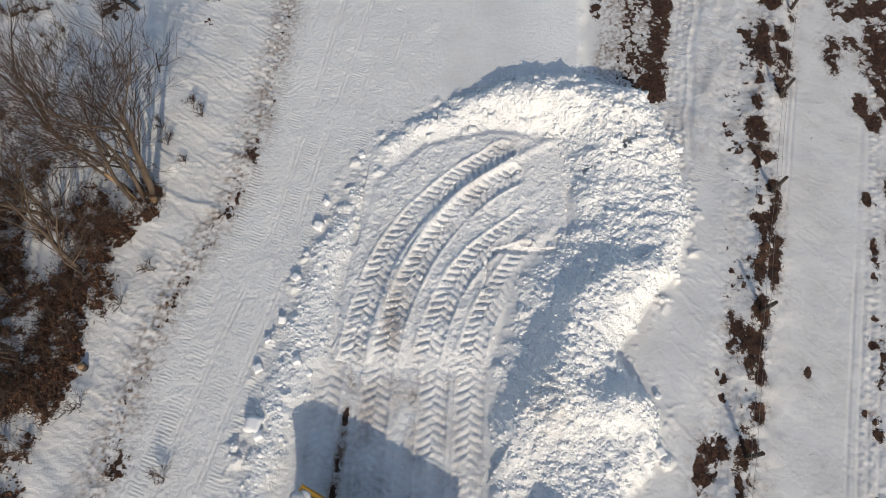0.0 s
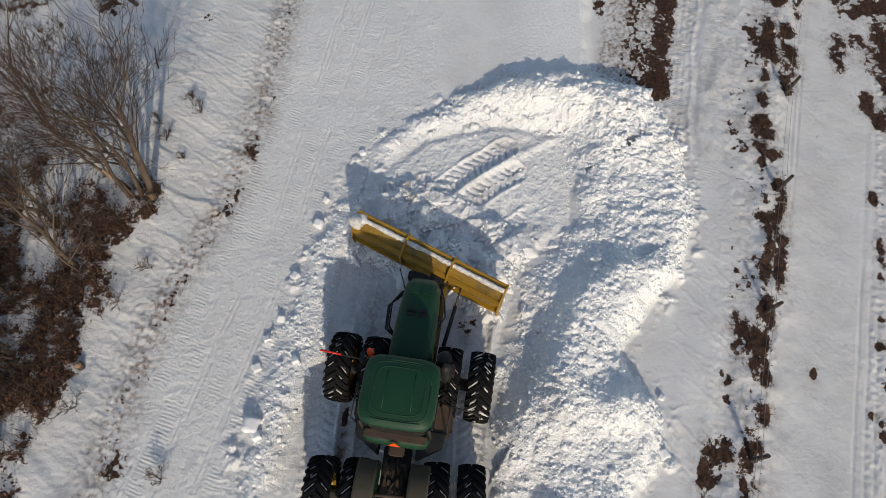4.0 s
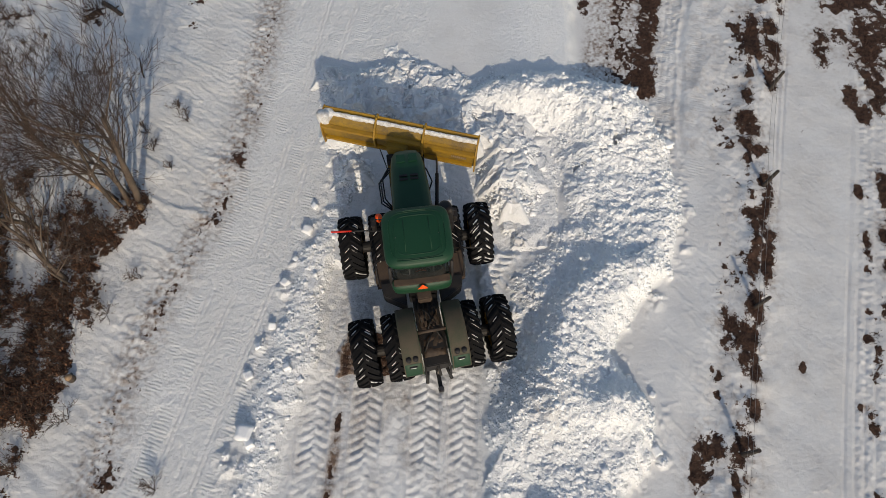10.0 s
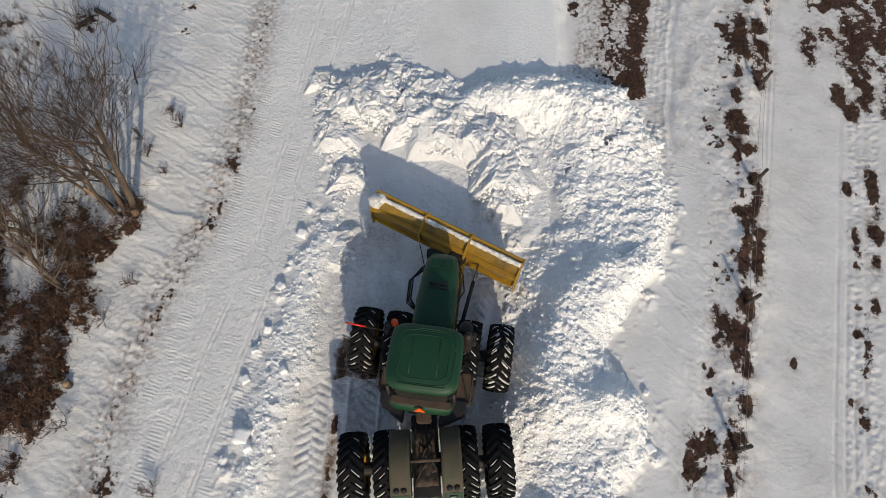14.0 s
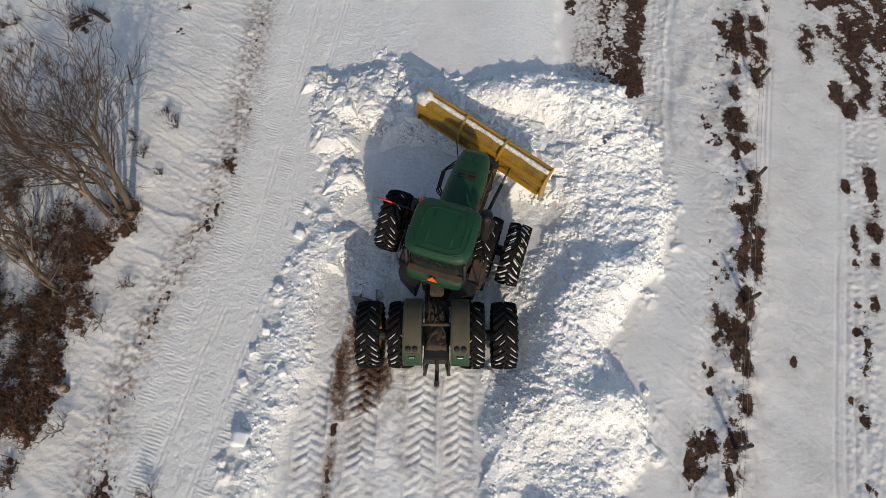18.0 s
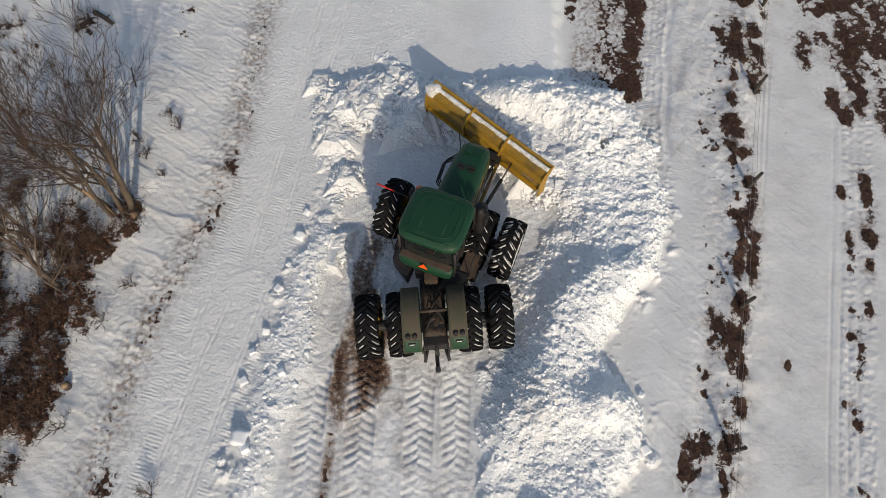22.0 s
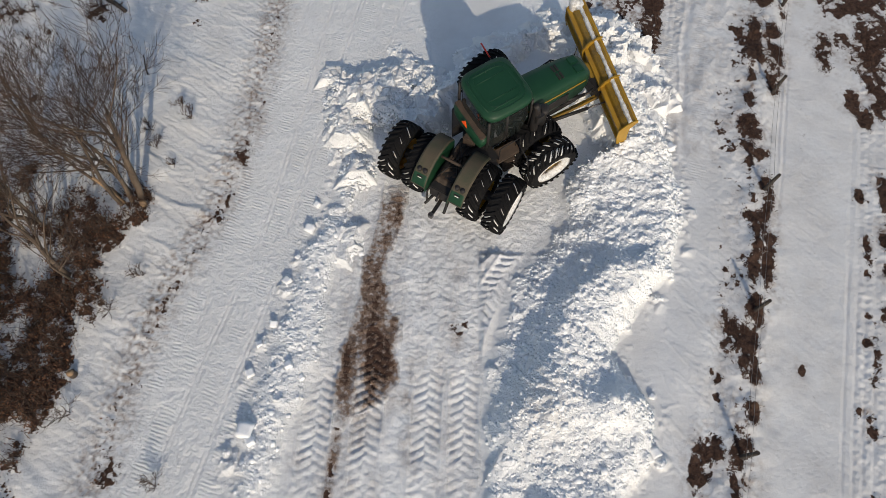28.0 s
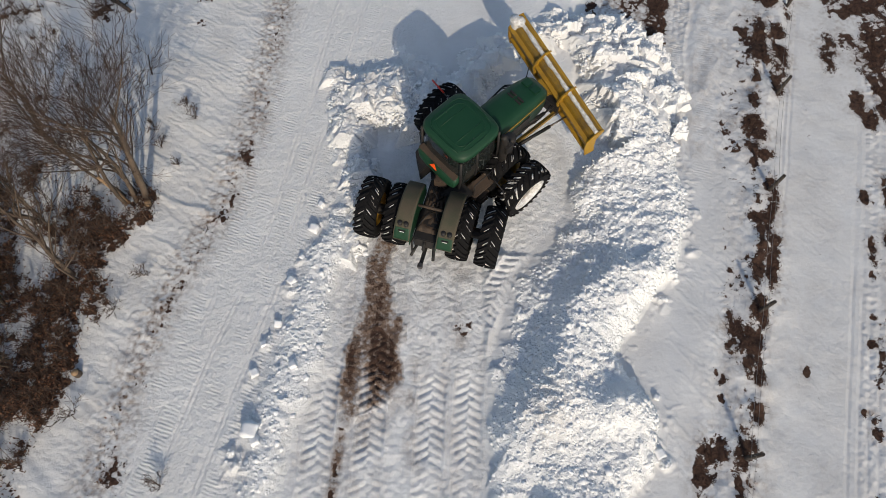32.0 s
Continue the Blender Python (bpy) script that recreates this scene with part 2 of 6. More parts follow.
def part(name, bm, mat, parent, label="", smooth=False, bevel=0.0, at=None):
    ob = new(name, mesh_of(name, bm, mat, smooth, bevel))
    ob.parent = parent
    if at is not None:
        ob.matrix_basis = at
    return tagged(ob, label)


def box_part(name, x0, x1, y0, y1, z0, z1, mat, parent, label="", bevel=0.015, m=None):
    bm = bmesh.new()
    add_box(bm, x0, x1, y0, y1, z0, z1, m)
    return part(name, bm, mat, parent, label, bevel=bevel)


def tube_part(name, points, radii, mat, parent, label="", sides=8):
    bm = bmesh.new()
    add_tube(bm, points, radii, sides)
    return part(name, bm, mat, parent, label, smooth=True)


def rounded(w, d, z, n=24, e=4.0, cx=0.0, cy=0.0):
    """A ring in the plane z: a rectangle of half sizes w, d with rounded corners."""
    r = []
    for k in range(n):
        a = 2 * math.pi * (k + 0.5) / n
        c, s = math.cos(a), math.sin(a)
        r.append((cx + w * math.copysign(abs(c) ** (2 / e), c), cy + d * math.copysign(abs(s) ** (2 / e), s), z))
    return r


# ---- the lie of the land ----
def hashed(ix, iy, seed):
    h = (ix.astype(np.int64) * 374761393 + iy.astype(np.int64) * 668265263 + seed * 974711) & 0xFFFFFFFF
    h = ((h ^ (h >> 13)) * 1274126177) & 0xFFFFFFFF
    return ((h ^ (h >> 16)) & 0xFFFFFF) / 16777216.0


def value_noise(x, y, seed=0):
    ix, iy = np.floor(x), np.floor(y)
    fx, fy = x - ix, y - iy
    fx, fy = fx * fx * (3 - 2 * fx), fy * fy * (3 - 2 * fy)
    a, b = hashed(ix, iy, seed), hashed(ix + 1, iy, seed)
    c, d = hashed(ix, iy + 1, seed), hashed(ix + 1, iy + 1, seed)
    return (a * (1 - fx) + b * fx) * (1 - fy) + (c * (1 - fx) + d * fx) * fy - 0.5


def fbm(x, y, size, octaves=4, seed=0, gain=0.5):
    total, amp, k = 0.0, 1.0, 1.0 / size
    for o in range(octaves):
        total = total + amp * value_noise(x * k + 17.3 * o, y * k - 9.1 * o, seed + o)
        amp, k = amp * gain, k * 2.03
    return total


def lumps(x, y, cell, seed, fill=0.8):
    """Half-buried clods: blocks of uneven size with tilted tops, one a cell at most."""
    x, y = x + 0.25 * cell * value_noise(x * 3 / cell, y * 3 / cell, seed + 7), y + 0.25 * cell * value_noise(x * 3 / cell, y * 3 / cell, seed + 8)
    gx, gy = np.floor(x / cell), np.floor(y / cell)
    best = np.zeros_like(x)
    for ox in (-1, 0, 1):
        for oy in (-1, 0, 1):
            cx, cy = gx + ox, gy + oy
            px = (cx + hashed(cx, cy, seed)) * cell
            py = (cy + hashed(cx, cy, seed + 1)) * cell
            r = cell * (0.22 + 0.5 * hashed(cx, cy, seed + 2)) * (hashed(cx, cy, seed + 3) < fill) + 1e-6
            sq = 0.65 + 0.7 * hashed(cx, cy, seed + 4)
            a = 6.283 * hashed(cx, cy, seed + 5)
            dx, dy = (x - px) * sq, (y - py) / sq
            d = np.maximum(np.abs(dx * np.cos(a) + dy * np.sin(a)), np.abs(dy * np.cos(a) - dx * np.sin(a))) * 0.6 + 0.4 * np.hypot(dx, dy)
            block = np.clip((r - d) / (0.45 * r), 0, 1) * (0.62 * r + 0.45 * (dx * np.cos(a * 3) + dy * np.sin(a * 3)))
            best = np.maximum(best, block)
    return best


def smooth(lo, hi, v):
    t = np.clip((v - lo) / (hi - lo), 0, 1)
    return t * t * (3 - 2 * t)


def softened(points, rounds=3):
    pts = [np.array(p, float) for p in points]
    for _ in range(rounds):
        out = [pts[0]]
        for a, b in zip(pts, pts[1:]):
            out += [a * 0.75 + b * 0.25, a * 0.25 + b * 0.75]
        pts = out + [pts[-1]]
    return pts


def along(x, y, pts):
    """Distance, signed offset to the right, and length along a polyline."""
    best, side, run, total = np.full_like(x, 1e9), np.zeros_like(x), np.zeros_like(x), 0.0
    for a, b in zip(pts, pts[1:]):
        d = b - a
        n = math.hypot(*d)
        if n < 1e-6:
            continue
        u = np.clip(((x - a[0]) * d[0] + (y - a[1]) * d[1]) / (n * n), 0, 1)
        ex, ey = x - a[0] - u * d[0], y - a[1] - u * d[1]
        r = np.hypot(ex, ey)
        near = r < best
        best = np.where(near, r, best)
        side = np.where(near, (ex * d[1] - ey * d[0]) / n, side)
        run = np.where(near, total + u * n, run)
        total += n
    return best, side, run


def inside(x, y, poly):
    """Signed distance to a closed outline, positive inside."""
    pts = [np.array(p, float) for p in poly]
    pts.append(pts[0])
    dist = along(x, y, pts)[0]
    odd = np.zeros(x.shape, bool)
    for a, b in zip(pts, pts[1:]):
        if a[1] == b[1]:
            continue
        cross = ((a[1] > y) != (b[1] > y)) & (x < (b[0] - a[0]) * (y - a[1]) / (b[1] - a[1]) + a[0])
        odd ^= cross
    return np.where(odd, dist, -dist)


def line_x(y, ys, xs):
    return np.interp(y, ys, xs)


MUD = ((-2, 1.0, 2.9, 3.5, 5.6, 7.9, 10.5, 13), (-3.0, -2.95, -2.6, -2.2, -2.0, -1.92, -1.7, -1.5))
ROAD_A = ((-20, 0.84, 3.5, 7.2, 10.84, 14.0, 19.8, 60), (-12, -7.08, -6.4, -5.43, -4.95, -4.41, -3.32, 4.0))
ROAD_B = ((-20, 0.6, 5.27, 8.4, 13.24, 15.9, 19.8, 60), (-12.5, -8.3, -7.13, -6.16, -5.38, -5.03, -4.48, 2.0))
VERGE = ((-20, 1.1, 4.2, 6.7, 9.9, 12.7, 14.2, 17.9, 60), (-12, -9.4, -9.0, -8.5, -7.3, -6.8, -6.6, -6.4, -2.0))
BRUSH = ((-20, 0.6, 1.8, 2.8, 4.3, 5.2, 5.95, 7.1, 8.1, 8.75, 9.6, 10.5, 11.2, 12.2, 16.0, 60), (-12.4, -11.8, -11.9, -11.5, -11.1, -11.3, -10.7, -10.6, -11.0, -10.5, -9.95, -10.0, -10.7, -12.2, -14.5, -13))
FENCE = ((-20, 1.4, 5.6, 8.5, 13.1, 17.1, 20.2, 60), (3, 8.3, 9.6, 10.5, 11.2, 12.2, 13.4, 22))
WORKED = [(-7, -12), (-6.1, 0.7), (-6.0, 2.4), (-5.5, 5.3), (-4.8, 8.4), (-3.2, 12.0), (-1.8, 13.5), (-0.2, 14.5), (1.9, 15.5), (5.0, 15.8),
          (7.3, 15.0), (8.15, 12.9), (8.4, 10.8), (8.2, 9.2), (7.4, 7.6), (6.2, 6.2), (5.35, 5.1), (5.8, 4.1), (6.25, 3.2), (6.2, 1.8), (5.2, 0.9), (4.6, -12)]
FLOOR = [(-5.2, -12), (-4.8, 0), (-4.6, 2), (-4.0, 3.5), (-3.6, 5), (-3.5, 7), (-3.2, 9), (-2.6, 11.2), (-1.0, 12.7), (1.6, 13.4), (4.0, 13.0), (4.1, 9.7),
         (2.1, 7.6), (1.6, 5.8), (1.3, 4.5), (1.2, 2.5), (1.1, -12)]
ARCS = [softened(p) for p in (
    [(-3.1, -3), (-3.0, 0.8), (-3.0, 4.5), (-2.8, 6.1), (-2.0, 8.7), (-0.2, 10.9), (1.9, 12.4)],
    [(-2.2, -3), (-2.1, 1), (-2.05, 4), (-1.8, 6.1), (-0.7, 8.7), (0.8, 10.5), (2.2, 11.4)],
    [(-0.7, -3), (-0.75, 2), (-0.85, 4), (-0.4, 6.1), (0.6, 8.1), (2.6, 9.6)],
    [(0.6, -3), (0.55, 2), (0.5, 4), (1.0, 6.2), (2.5, 8.4)])]
RUTS = [softened([(-1.9 + o, -12), (-1.55 + o, 1), (-1.5 + o, 3.5), (-1.25 + o, 6), (-1.0 + o * 0.99, 9), (-0.7 + o * 0.98, 13.2)]) for o in (-2.2, -0.72, 1.03, 2.13)]


def tread(dist, side, run, width=0.42, depth=0.05, pitch=0.27, rise=0.038):
    """The print of one lugged tyre: chevrons in a shallow trough with a low ridge at each side."""
    inner = smooth(width + 0.06, width - 0.05, dist)
    saw = (run + 0.5 * np.abs(side)) / pitch + 0.5 * (side > 0)
    saw = saw - np.floor(saw)
    lug = smooth(0.0, 0.25, saw) * smooth(1.0, 0.55, saw)
    ridge = np.exp(-((dist - width - 0.05) / 0.06) ** 2)
    wear = np.clip(1.0 + 1.3 * value_noise(run * 1.7, side * 1.1 + run * 0.3, 95), 0.25, 1.5)
    return wear * (inner * (-depth + rise * lug) + 0.035 * ridge)


def blown_at(x, y):
    """A smooth tongue of blown powder beyond the heap, with a clear edge on its right."""
    s = x - 3.6 - 0.10 * (y - 17)
    return np.exp(-(np.clip(-s, 0, None) / 1.3) ** 2) * smooth(1.75, 1.15, s + 0.15 * fbm(x, y, 0.8, 3, 50)) * smooth(14.5, 16.0, y)


def base_height(x, y):
    h = 0.10 * fbm(x, y, 6, 3, 3) + 0.010 * fbm(x, y, 0.5, 4, 5, 0.6)
    # wind-carved snow on the verge, furrows running down to the right
    verge = smooth(0.2, -0.5, x - line_x(y, *VERGE))
    u, v = x * 0.55 + y * 0.83, x * 0.83 - y * 0.55
    near_road = 0.25 + 0.75 * np.exp(-((x - line_x(y, *VERGE) + 0.7) / 0.9) ** 2)
    furrow = fbm(u + 0.6 * value_noise(x * 0.5, y * 0.5, 12), v * 0.25 + 0.15 * u, 1.3, 3, 17)
    fine = fbm(u + 0.1 * value_noise(x * 2, y * 2, 18), v * 0.3, 0.3, 3, 19)
    h = h + verge * (0.055 * smooth(0.2, 0.0, np.abs(furrow)) * smooth(-0.2, 0.25, fbm(x, y, 1.7, 2, 20)) + 0.022 * smooth(0.2, 0.0, np.abs(fine)) + 0.03 * fbm(u / 0.6 + 0.5 * value_noise(x * 0.7, y * 0.7, 12), v / 2.0, 1, 3, 11) + 0.05 * fbm(x, y, 1.3, 3, 14) + near_road * (0.03 * fbm(u, v * 0.5, 0.25, 4, 13, 0.65) + 0.05 * np.abs(fbm(x, y, 0.22, 3, 15, 0.6)) + 0.06 * lumps(x, y, 0.3, 16, 0.3)) + 0.15 * smooth(0, -3.5, x - line_x(y, *VERGE)))
    # packed road with two pairs of runner marks and belts of cross ribs
    road = smooth(-0.3, 0.1, x - line_x(y, *VERGE)) * smooth(6.5, 5.5, x - line_x(y, *VERGE))
    h = h + road * (0.02 * fbm(x, y, 0.25, 3, 21) + 0.02 * np.abs(fbm(x, y, 0.13, 2, 22)))
    for rail in (ROAD_A, ROAD_B):
        o = x - line_x(y, *rail)
        for g in (-0.07, 0.07):
            h = h - road * 0.03 * np.exp(-((o - g) / 0.035) ** 2) * smooth(-0.3, 0.0, fbm(x, y, 2.0, 2, 27) + 0.1)
    for off in (0.9, 1.05, 1.75, 1.9, -0.5, -0.62, -1.95, -2.1):
        o = x - line_x(y, *ROAD_A) - off - 0.15 * np.sin(y * 0.3)
        h = h - road * 0.018 * np.exp(-(o / 0.04) ** 2) * smooth(-0.25, 0.1, fbm(x + off, y, 2.2, 2, 28))
    # smooth drift beyond the heap
    drift = smooth(7.6, 9.0, x + 0.25 * (12 - y)) * smooth(0.3, -0.6, x - line_x(y, *FENCE) + 0.8)
    h = h + 0.14 * drift * (0.6 + fbm(x - y * 0.3, y * 0.35, 1.6, 2, 31))
    h = h + drift * 0.018 * smooth(0.05, 0.0, np.abs(fbm((x + y * 0.75) * 1.6, (y - x * 0.75) * 0.4, 1.0, 3, 37)))
    # the trail by the turf strip, ribbed
    o = x - line_x(y, (0, 11, 14.3, 20.1, 60), (6.2, 7.6, 8.2, 9.5, 17.0))
    trail = smooth(0.65, 0.45, np.abs(o)) * smooth(10.5, 12, y)
    h = h + trail * (-0.05 + 0.05 * fbm(x, y, 0.16, 3, 33)) - 0.02 * np.exp(-((np.abs(o) - 0.12) / 0.035) ** 2) * smooth(10.5, 12, y)
    lip = x - line_x(y, (10, 13.0, 16.45, 20.07, 60), (8.0, 8.5, 9.1, 9.93, 19.0)) - 0.05 * np.sin(y * 1.7)
    h = h + smooth(11.5, 13.0, y) * (0.035 * np.exp(-(lip / 0.06) ** 2) - 0.05 * np.exp(-((lip - 0.2) / 0.12) ** 2) + 0.06 * fbm(x, y * 0.6, 0.35, 3, 35) * smooth(1.4, 0.6, np.abs(lip - 0.9)))
    # the fence bank and the field beyond with its wheel marks
    fx = x - line_x(y, *FENCE)
    h = h + 0.22 * np.exp(-(fx / 0.8) ** 2) * (0.8 + 0.8 * fbm(x, y, 0.8, 3, 41))
    h = h + smooth(-2.4, -0.9, fx) * smooth(0.9, 0.2, fx) * (0.05 * np.abs(fbm(x, y * 0.8, 0.35, 3, 42)) + 0.03 * np.abs(fbm(x, y, 0.14, 2, 45)))
    field = smooth(0.5, 1.0, fx)
    h = h + field * (0.012 * fbm(x * 1.2 + y * 0.7, y - x * 0.5, 0.5, 3, 43) + 0.011 * smooth(0.05, 0.0, np.abs(fbm((x + y * 0.8) * 1.8, (y - x * 0.8) * 0.35, 1.0, 3, 47))) + 0.03 * fbm((x + y) * 0.8, (y - x) * 0.2, 1.2, 3, 48))
    for xs, w in (((2.2, 12.0, 14.25, 24), 0.10), ((6, 15.4, 17.2, 27), 0.16), ((6.6, 16.0, 17.8, 27.6), 0.16)):
        o = x - line_x(y, (-20, 12, 20, 60), xs) if w < 0.12 else x - line_x(y, (-20, 1, 13.7, 60), (xs[0] + 2, xs[1] - 4.0, xs[1] - 0.1, xs[3]))
        h = h - field * 0.025 * np.exp(-((np.abs(o) - w) / 0.045) ** 2)
        if w > 0.12:
            h = h + field * 0.05 * smooth(0.32, 0.2, np.abs(o - 0.45)) * fbm(x, y, 0.14, 3, 46)
    # a smooth tongue of blown powder beyond the heap
    blown = blown_at(x, y)
    h = h * (1 - 0.5 * np.clip(blown, 0, 1)) + 0.28 * blown + 0.05 * blown * fbm(x * 1.6, y * 0.3, 1.0, 2, 49)
    return h


def ridge(x, y, a, b, height, near, far):
    """A heap along a line, steeper on its far side."""
    d, s, r = along(x, y, [np.array(a, float), np.array(b, float)])
    w = np.where(s > 0, near, far)
    return height * np.exp(-(d / w) ** 2)


def heap(x, y):
    """The thrown-up snow round the cleared floor, as it lies at first."""
    edge, floor_in = inside(x, y, WORKED), inside(x, y, FLOOR)
    wob = 0.25 * fbm(x, y, 0.7, 3, 51)
    band = smooth(-0.05, 0.75, edge + wob) * smooth(-0.15, 0.6 + 1.5 * smooth(1.2, 2.6, x) * smooth(11, 8.5, y) + 0.9 * smooth(9.5, 12.5, y), -floor_in + wob)
    right = smooth(1.2, 3.2, x)
    top = smooth(11.0, 13.5, y)
    tall = 0.22 + 0.26 * top + right * (0.32 + 0.26 * fbm(x, y, 1.8, 3, 53))
    h = band * tall
    crest = np.maximum(np.maximum(ridge(x, y, (1.9, 2.5), (3.4, 5.1), 0.44, 1.1, 0.55), ridge(x, y, (3.4, 5.1), (4.0, 6.5), 0.46, 1.2, 0.55)), ridge(x, y, (4.0, 6.5), (5.6, 7.6), 0.38, 1.2, 0.55))
    h = h + crest * smooth(0.0, 0.8, edge) * smooth(0.5, -0.4, floor_in)
    h = h + 0.45 * np.exp(-((x - 3.3) / 0.9) ** 2 - ((y - 3.4) / 1.0) ** 2)
    h = h + 0.55 * np.exp(-((x - 4.9) / 0.9) ** 2 - ((y - 3.2) / 0.6) ** 2)
    h = h + 0.7 * np.exp(-((x - 2.9) / 1.1) ** 2 - ((y + 0.5) / 0.7) ** 2)
    h = h + 0.35 * np.exp(-((x - 5.4) / 1.6) ** 2 - ((y - 14.1) / 0.7) ** 2) + 0.3 * np.exp(-((x - 3.0) / 1.6) ** 2 - ((y - 14.3) / 0.6) ** 2)
    rough = smooth(0.02, 0.25, h) * (0.7 + 0.45 * right)
    h = h + rough * ((0.26 + 0.2 * top) * lumps(x, y, 0.36, 61, 0.5) + lumps(x, y, 0.19, 67, 0.75) * 0.36 + lumps(x, y, 0.10, 69, 0.85) * 0.44
                     + 0.09 * np.abs(fbm(x, y, 0.5, 4, 71)) + 0.035 * fbm(x, y, 0.12, 2, 73))
    stray = smooth(-0.6, 0.0, edge) * (1 - band)
    h = h + stray * (lumps(x, y, 0.40, 77, 0.25) * 0.8 + lumps(x, y, 0.16, 78, 0.4) * 0.6) * smooth(0.1, -0.2, floor_in)
    return h, band


def scraped(x, y):
    """The floor that the blade leaves."""
    on = smooth(-0.2, 0.4, inside(x, y, FLOOR))
    far = smooth(3.6, 5.0, y)
    h = -0.05 * on + on * 0.045 * fbm(x, y, 0.35, 4, 81, 0.6) + on * lumps(x, y, 0.13, 85, 0.6) * (0.18 + 0.14 * far)
    for r in RUTS:
        d, s, u = along(x, y, r)
        h = h + on * tread(d, s, u) * (1 - far * (0.75 - 0.8 * fbm(x, y, 1.2, 2, 89))) * smooth(13.0, 11.5, y)
    return h, on


def loose(x, y):
    """The layer that still lies on the far part of the floor at first, with the curved wheel prints in it."""
    on = smooth(-0.1, 0.3, inside(x, y, FLOOR)) * smooth(4.2, 5.4, y)
    t = 0.16 + 0.05 * fbm(x, y, 0.8, 3, 91) + 0.015 * fbm(x, y, 0.16, 3, 93)
    flat = smooth(2.3, 2.7, x) * smooth(9.0, 9.6, y)
    t = t * (1 - 0.35 * flat)
    shade = 0.0
    for k, r in enumerate(ARCS):
        d, s, u = along(x, y, r)
        t = t + tread(d, s, u, 0.40, 0.085, 0.27, 0.058) * (1 - flat) * 1.1
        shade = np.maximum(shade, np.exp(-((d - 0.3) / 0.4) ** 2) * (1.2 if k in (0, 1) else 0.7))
    t = t + 0.10 * np.exp(-((along(x, y, ARCS[1])[1] + 0.5) / 0.16) ** 2)
    return on * np.clip(t, 0.02, None), on, shade


FENCE_TURF = [(13.78, 19.6, 0.19, 0.6), (13.0, 19.8, 0.4, 0.3), (12.2, 17.5, 0.33, 1.1), (12.85, 17.2, 0.33, 1.2), (12.5, 15.6, 0.26, 0.55), (11.5, 14.9, 0.21, 0.58), (11.06, 13.3, 0.42, 0.7),
              (11.36, 12.3, 0.25, 0.21), (11.25, 10.8, 0.21, 0.73), (10.63, 9.74, 0.46, 0.22), (10.86, 9.1, 0.27, 0.54), (10.6, 8.1, 0.23, 0.82), (10.05, 8.2, 0.27, 0.21), (8.96, 5.65, 0.28, 0.65),
              (9.9, 6.4, 0.23, 0.48), (9.59, 5.2, 0.16, 0.54), (9.47, 4.3, 0.15, 0.26), (8.99, 3.3, 0.33, 0.33), (8.58, 1.9, 0.29, 0.62), (8.23, 1.2, 0.12, 0.38), (7.75, 2.3, 0.33, 0.4), (7.2, 1.4, 0.22, 0.5)]
FIELD_TURF = [(16.7, 19.9, 1.05, 0.57), (15.8, 19.2, 0.42, 0.28), (14.9, 17.3, 0.29, 0.8), (16.7, 17.3, 0.6, 1.4), (15.8, 17.8, 0.25, 0.51), (15.4, 14.8, 0.3, 0.48), (15.7, 14.0, 0.25, 0.38), (16.5, 15.4, 0.34, 1.1),
              (18.4, 17.8, 1.2, 2.0), (17.9, 14.5, 0.8, 1.4), (11.0, 4.6, 0.1, 0.2), (13.3, 5.45, 0.14, 0.15), (12.5, 3.3, 0.17, 0.13), (12.6, 2.7, 0.15, 0.24), (14.5, 10.7, 0.13, 0.27), (14.2, 8.8, 0.11, 0.29), (15.4, 10.7, 0.18, 0.8), (15.0, 9.1, 0.22, 0.5), (14.6, 7.7, 0.15, 0.3), (14.1, 6.3, 0.13, 0.3)]


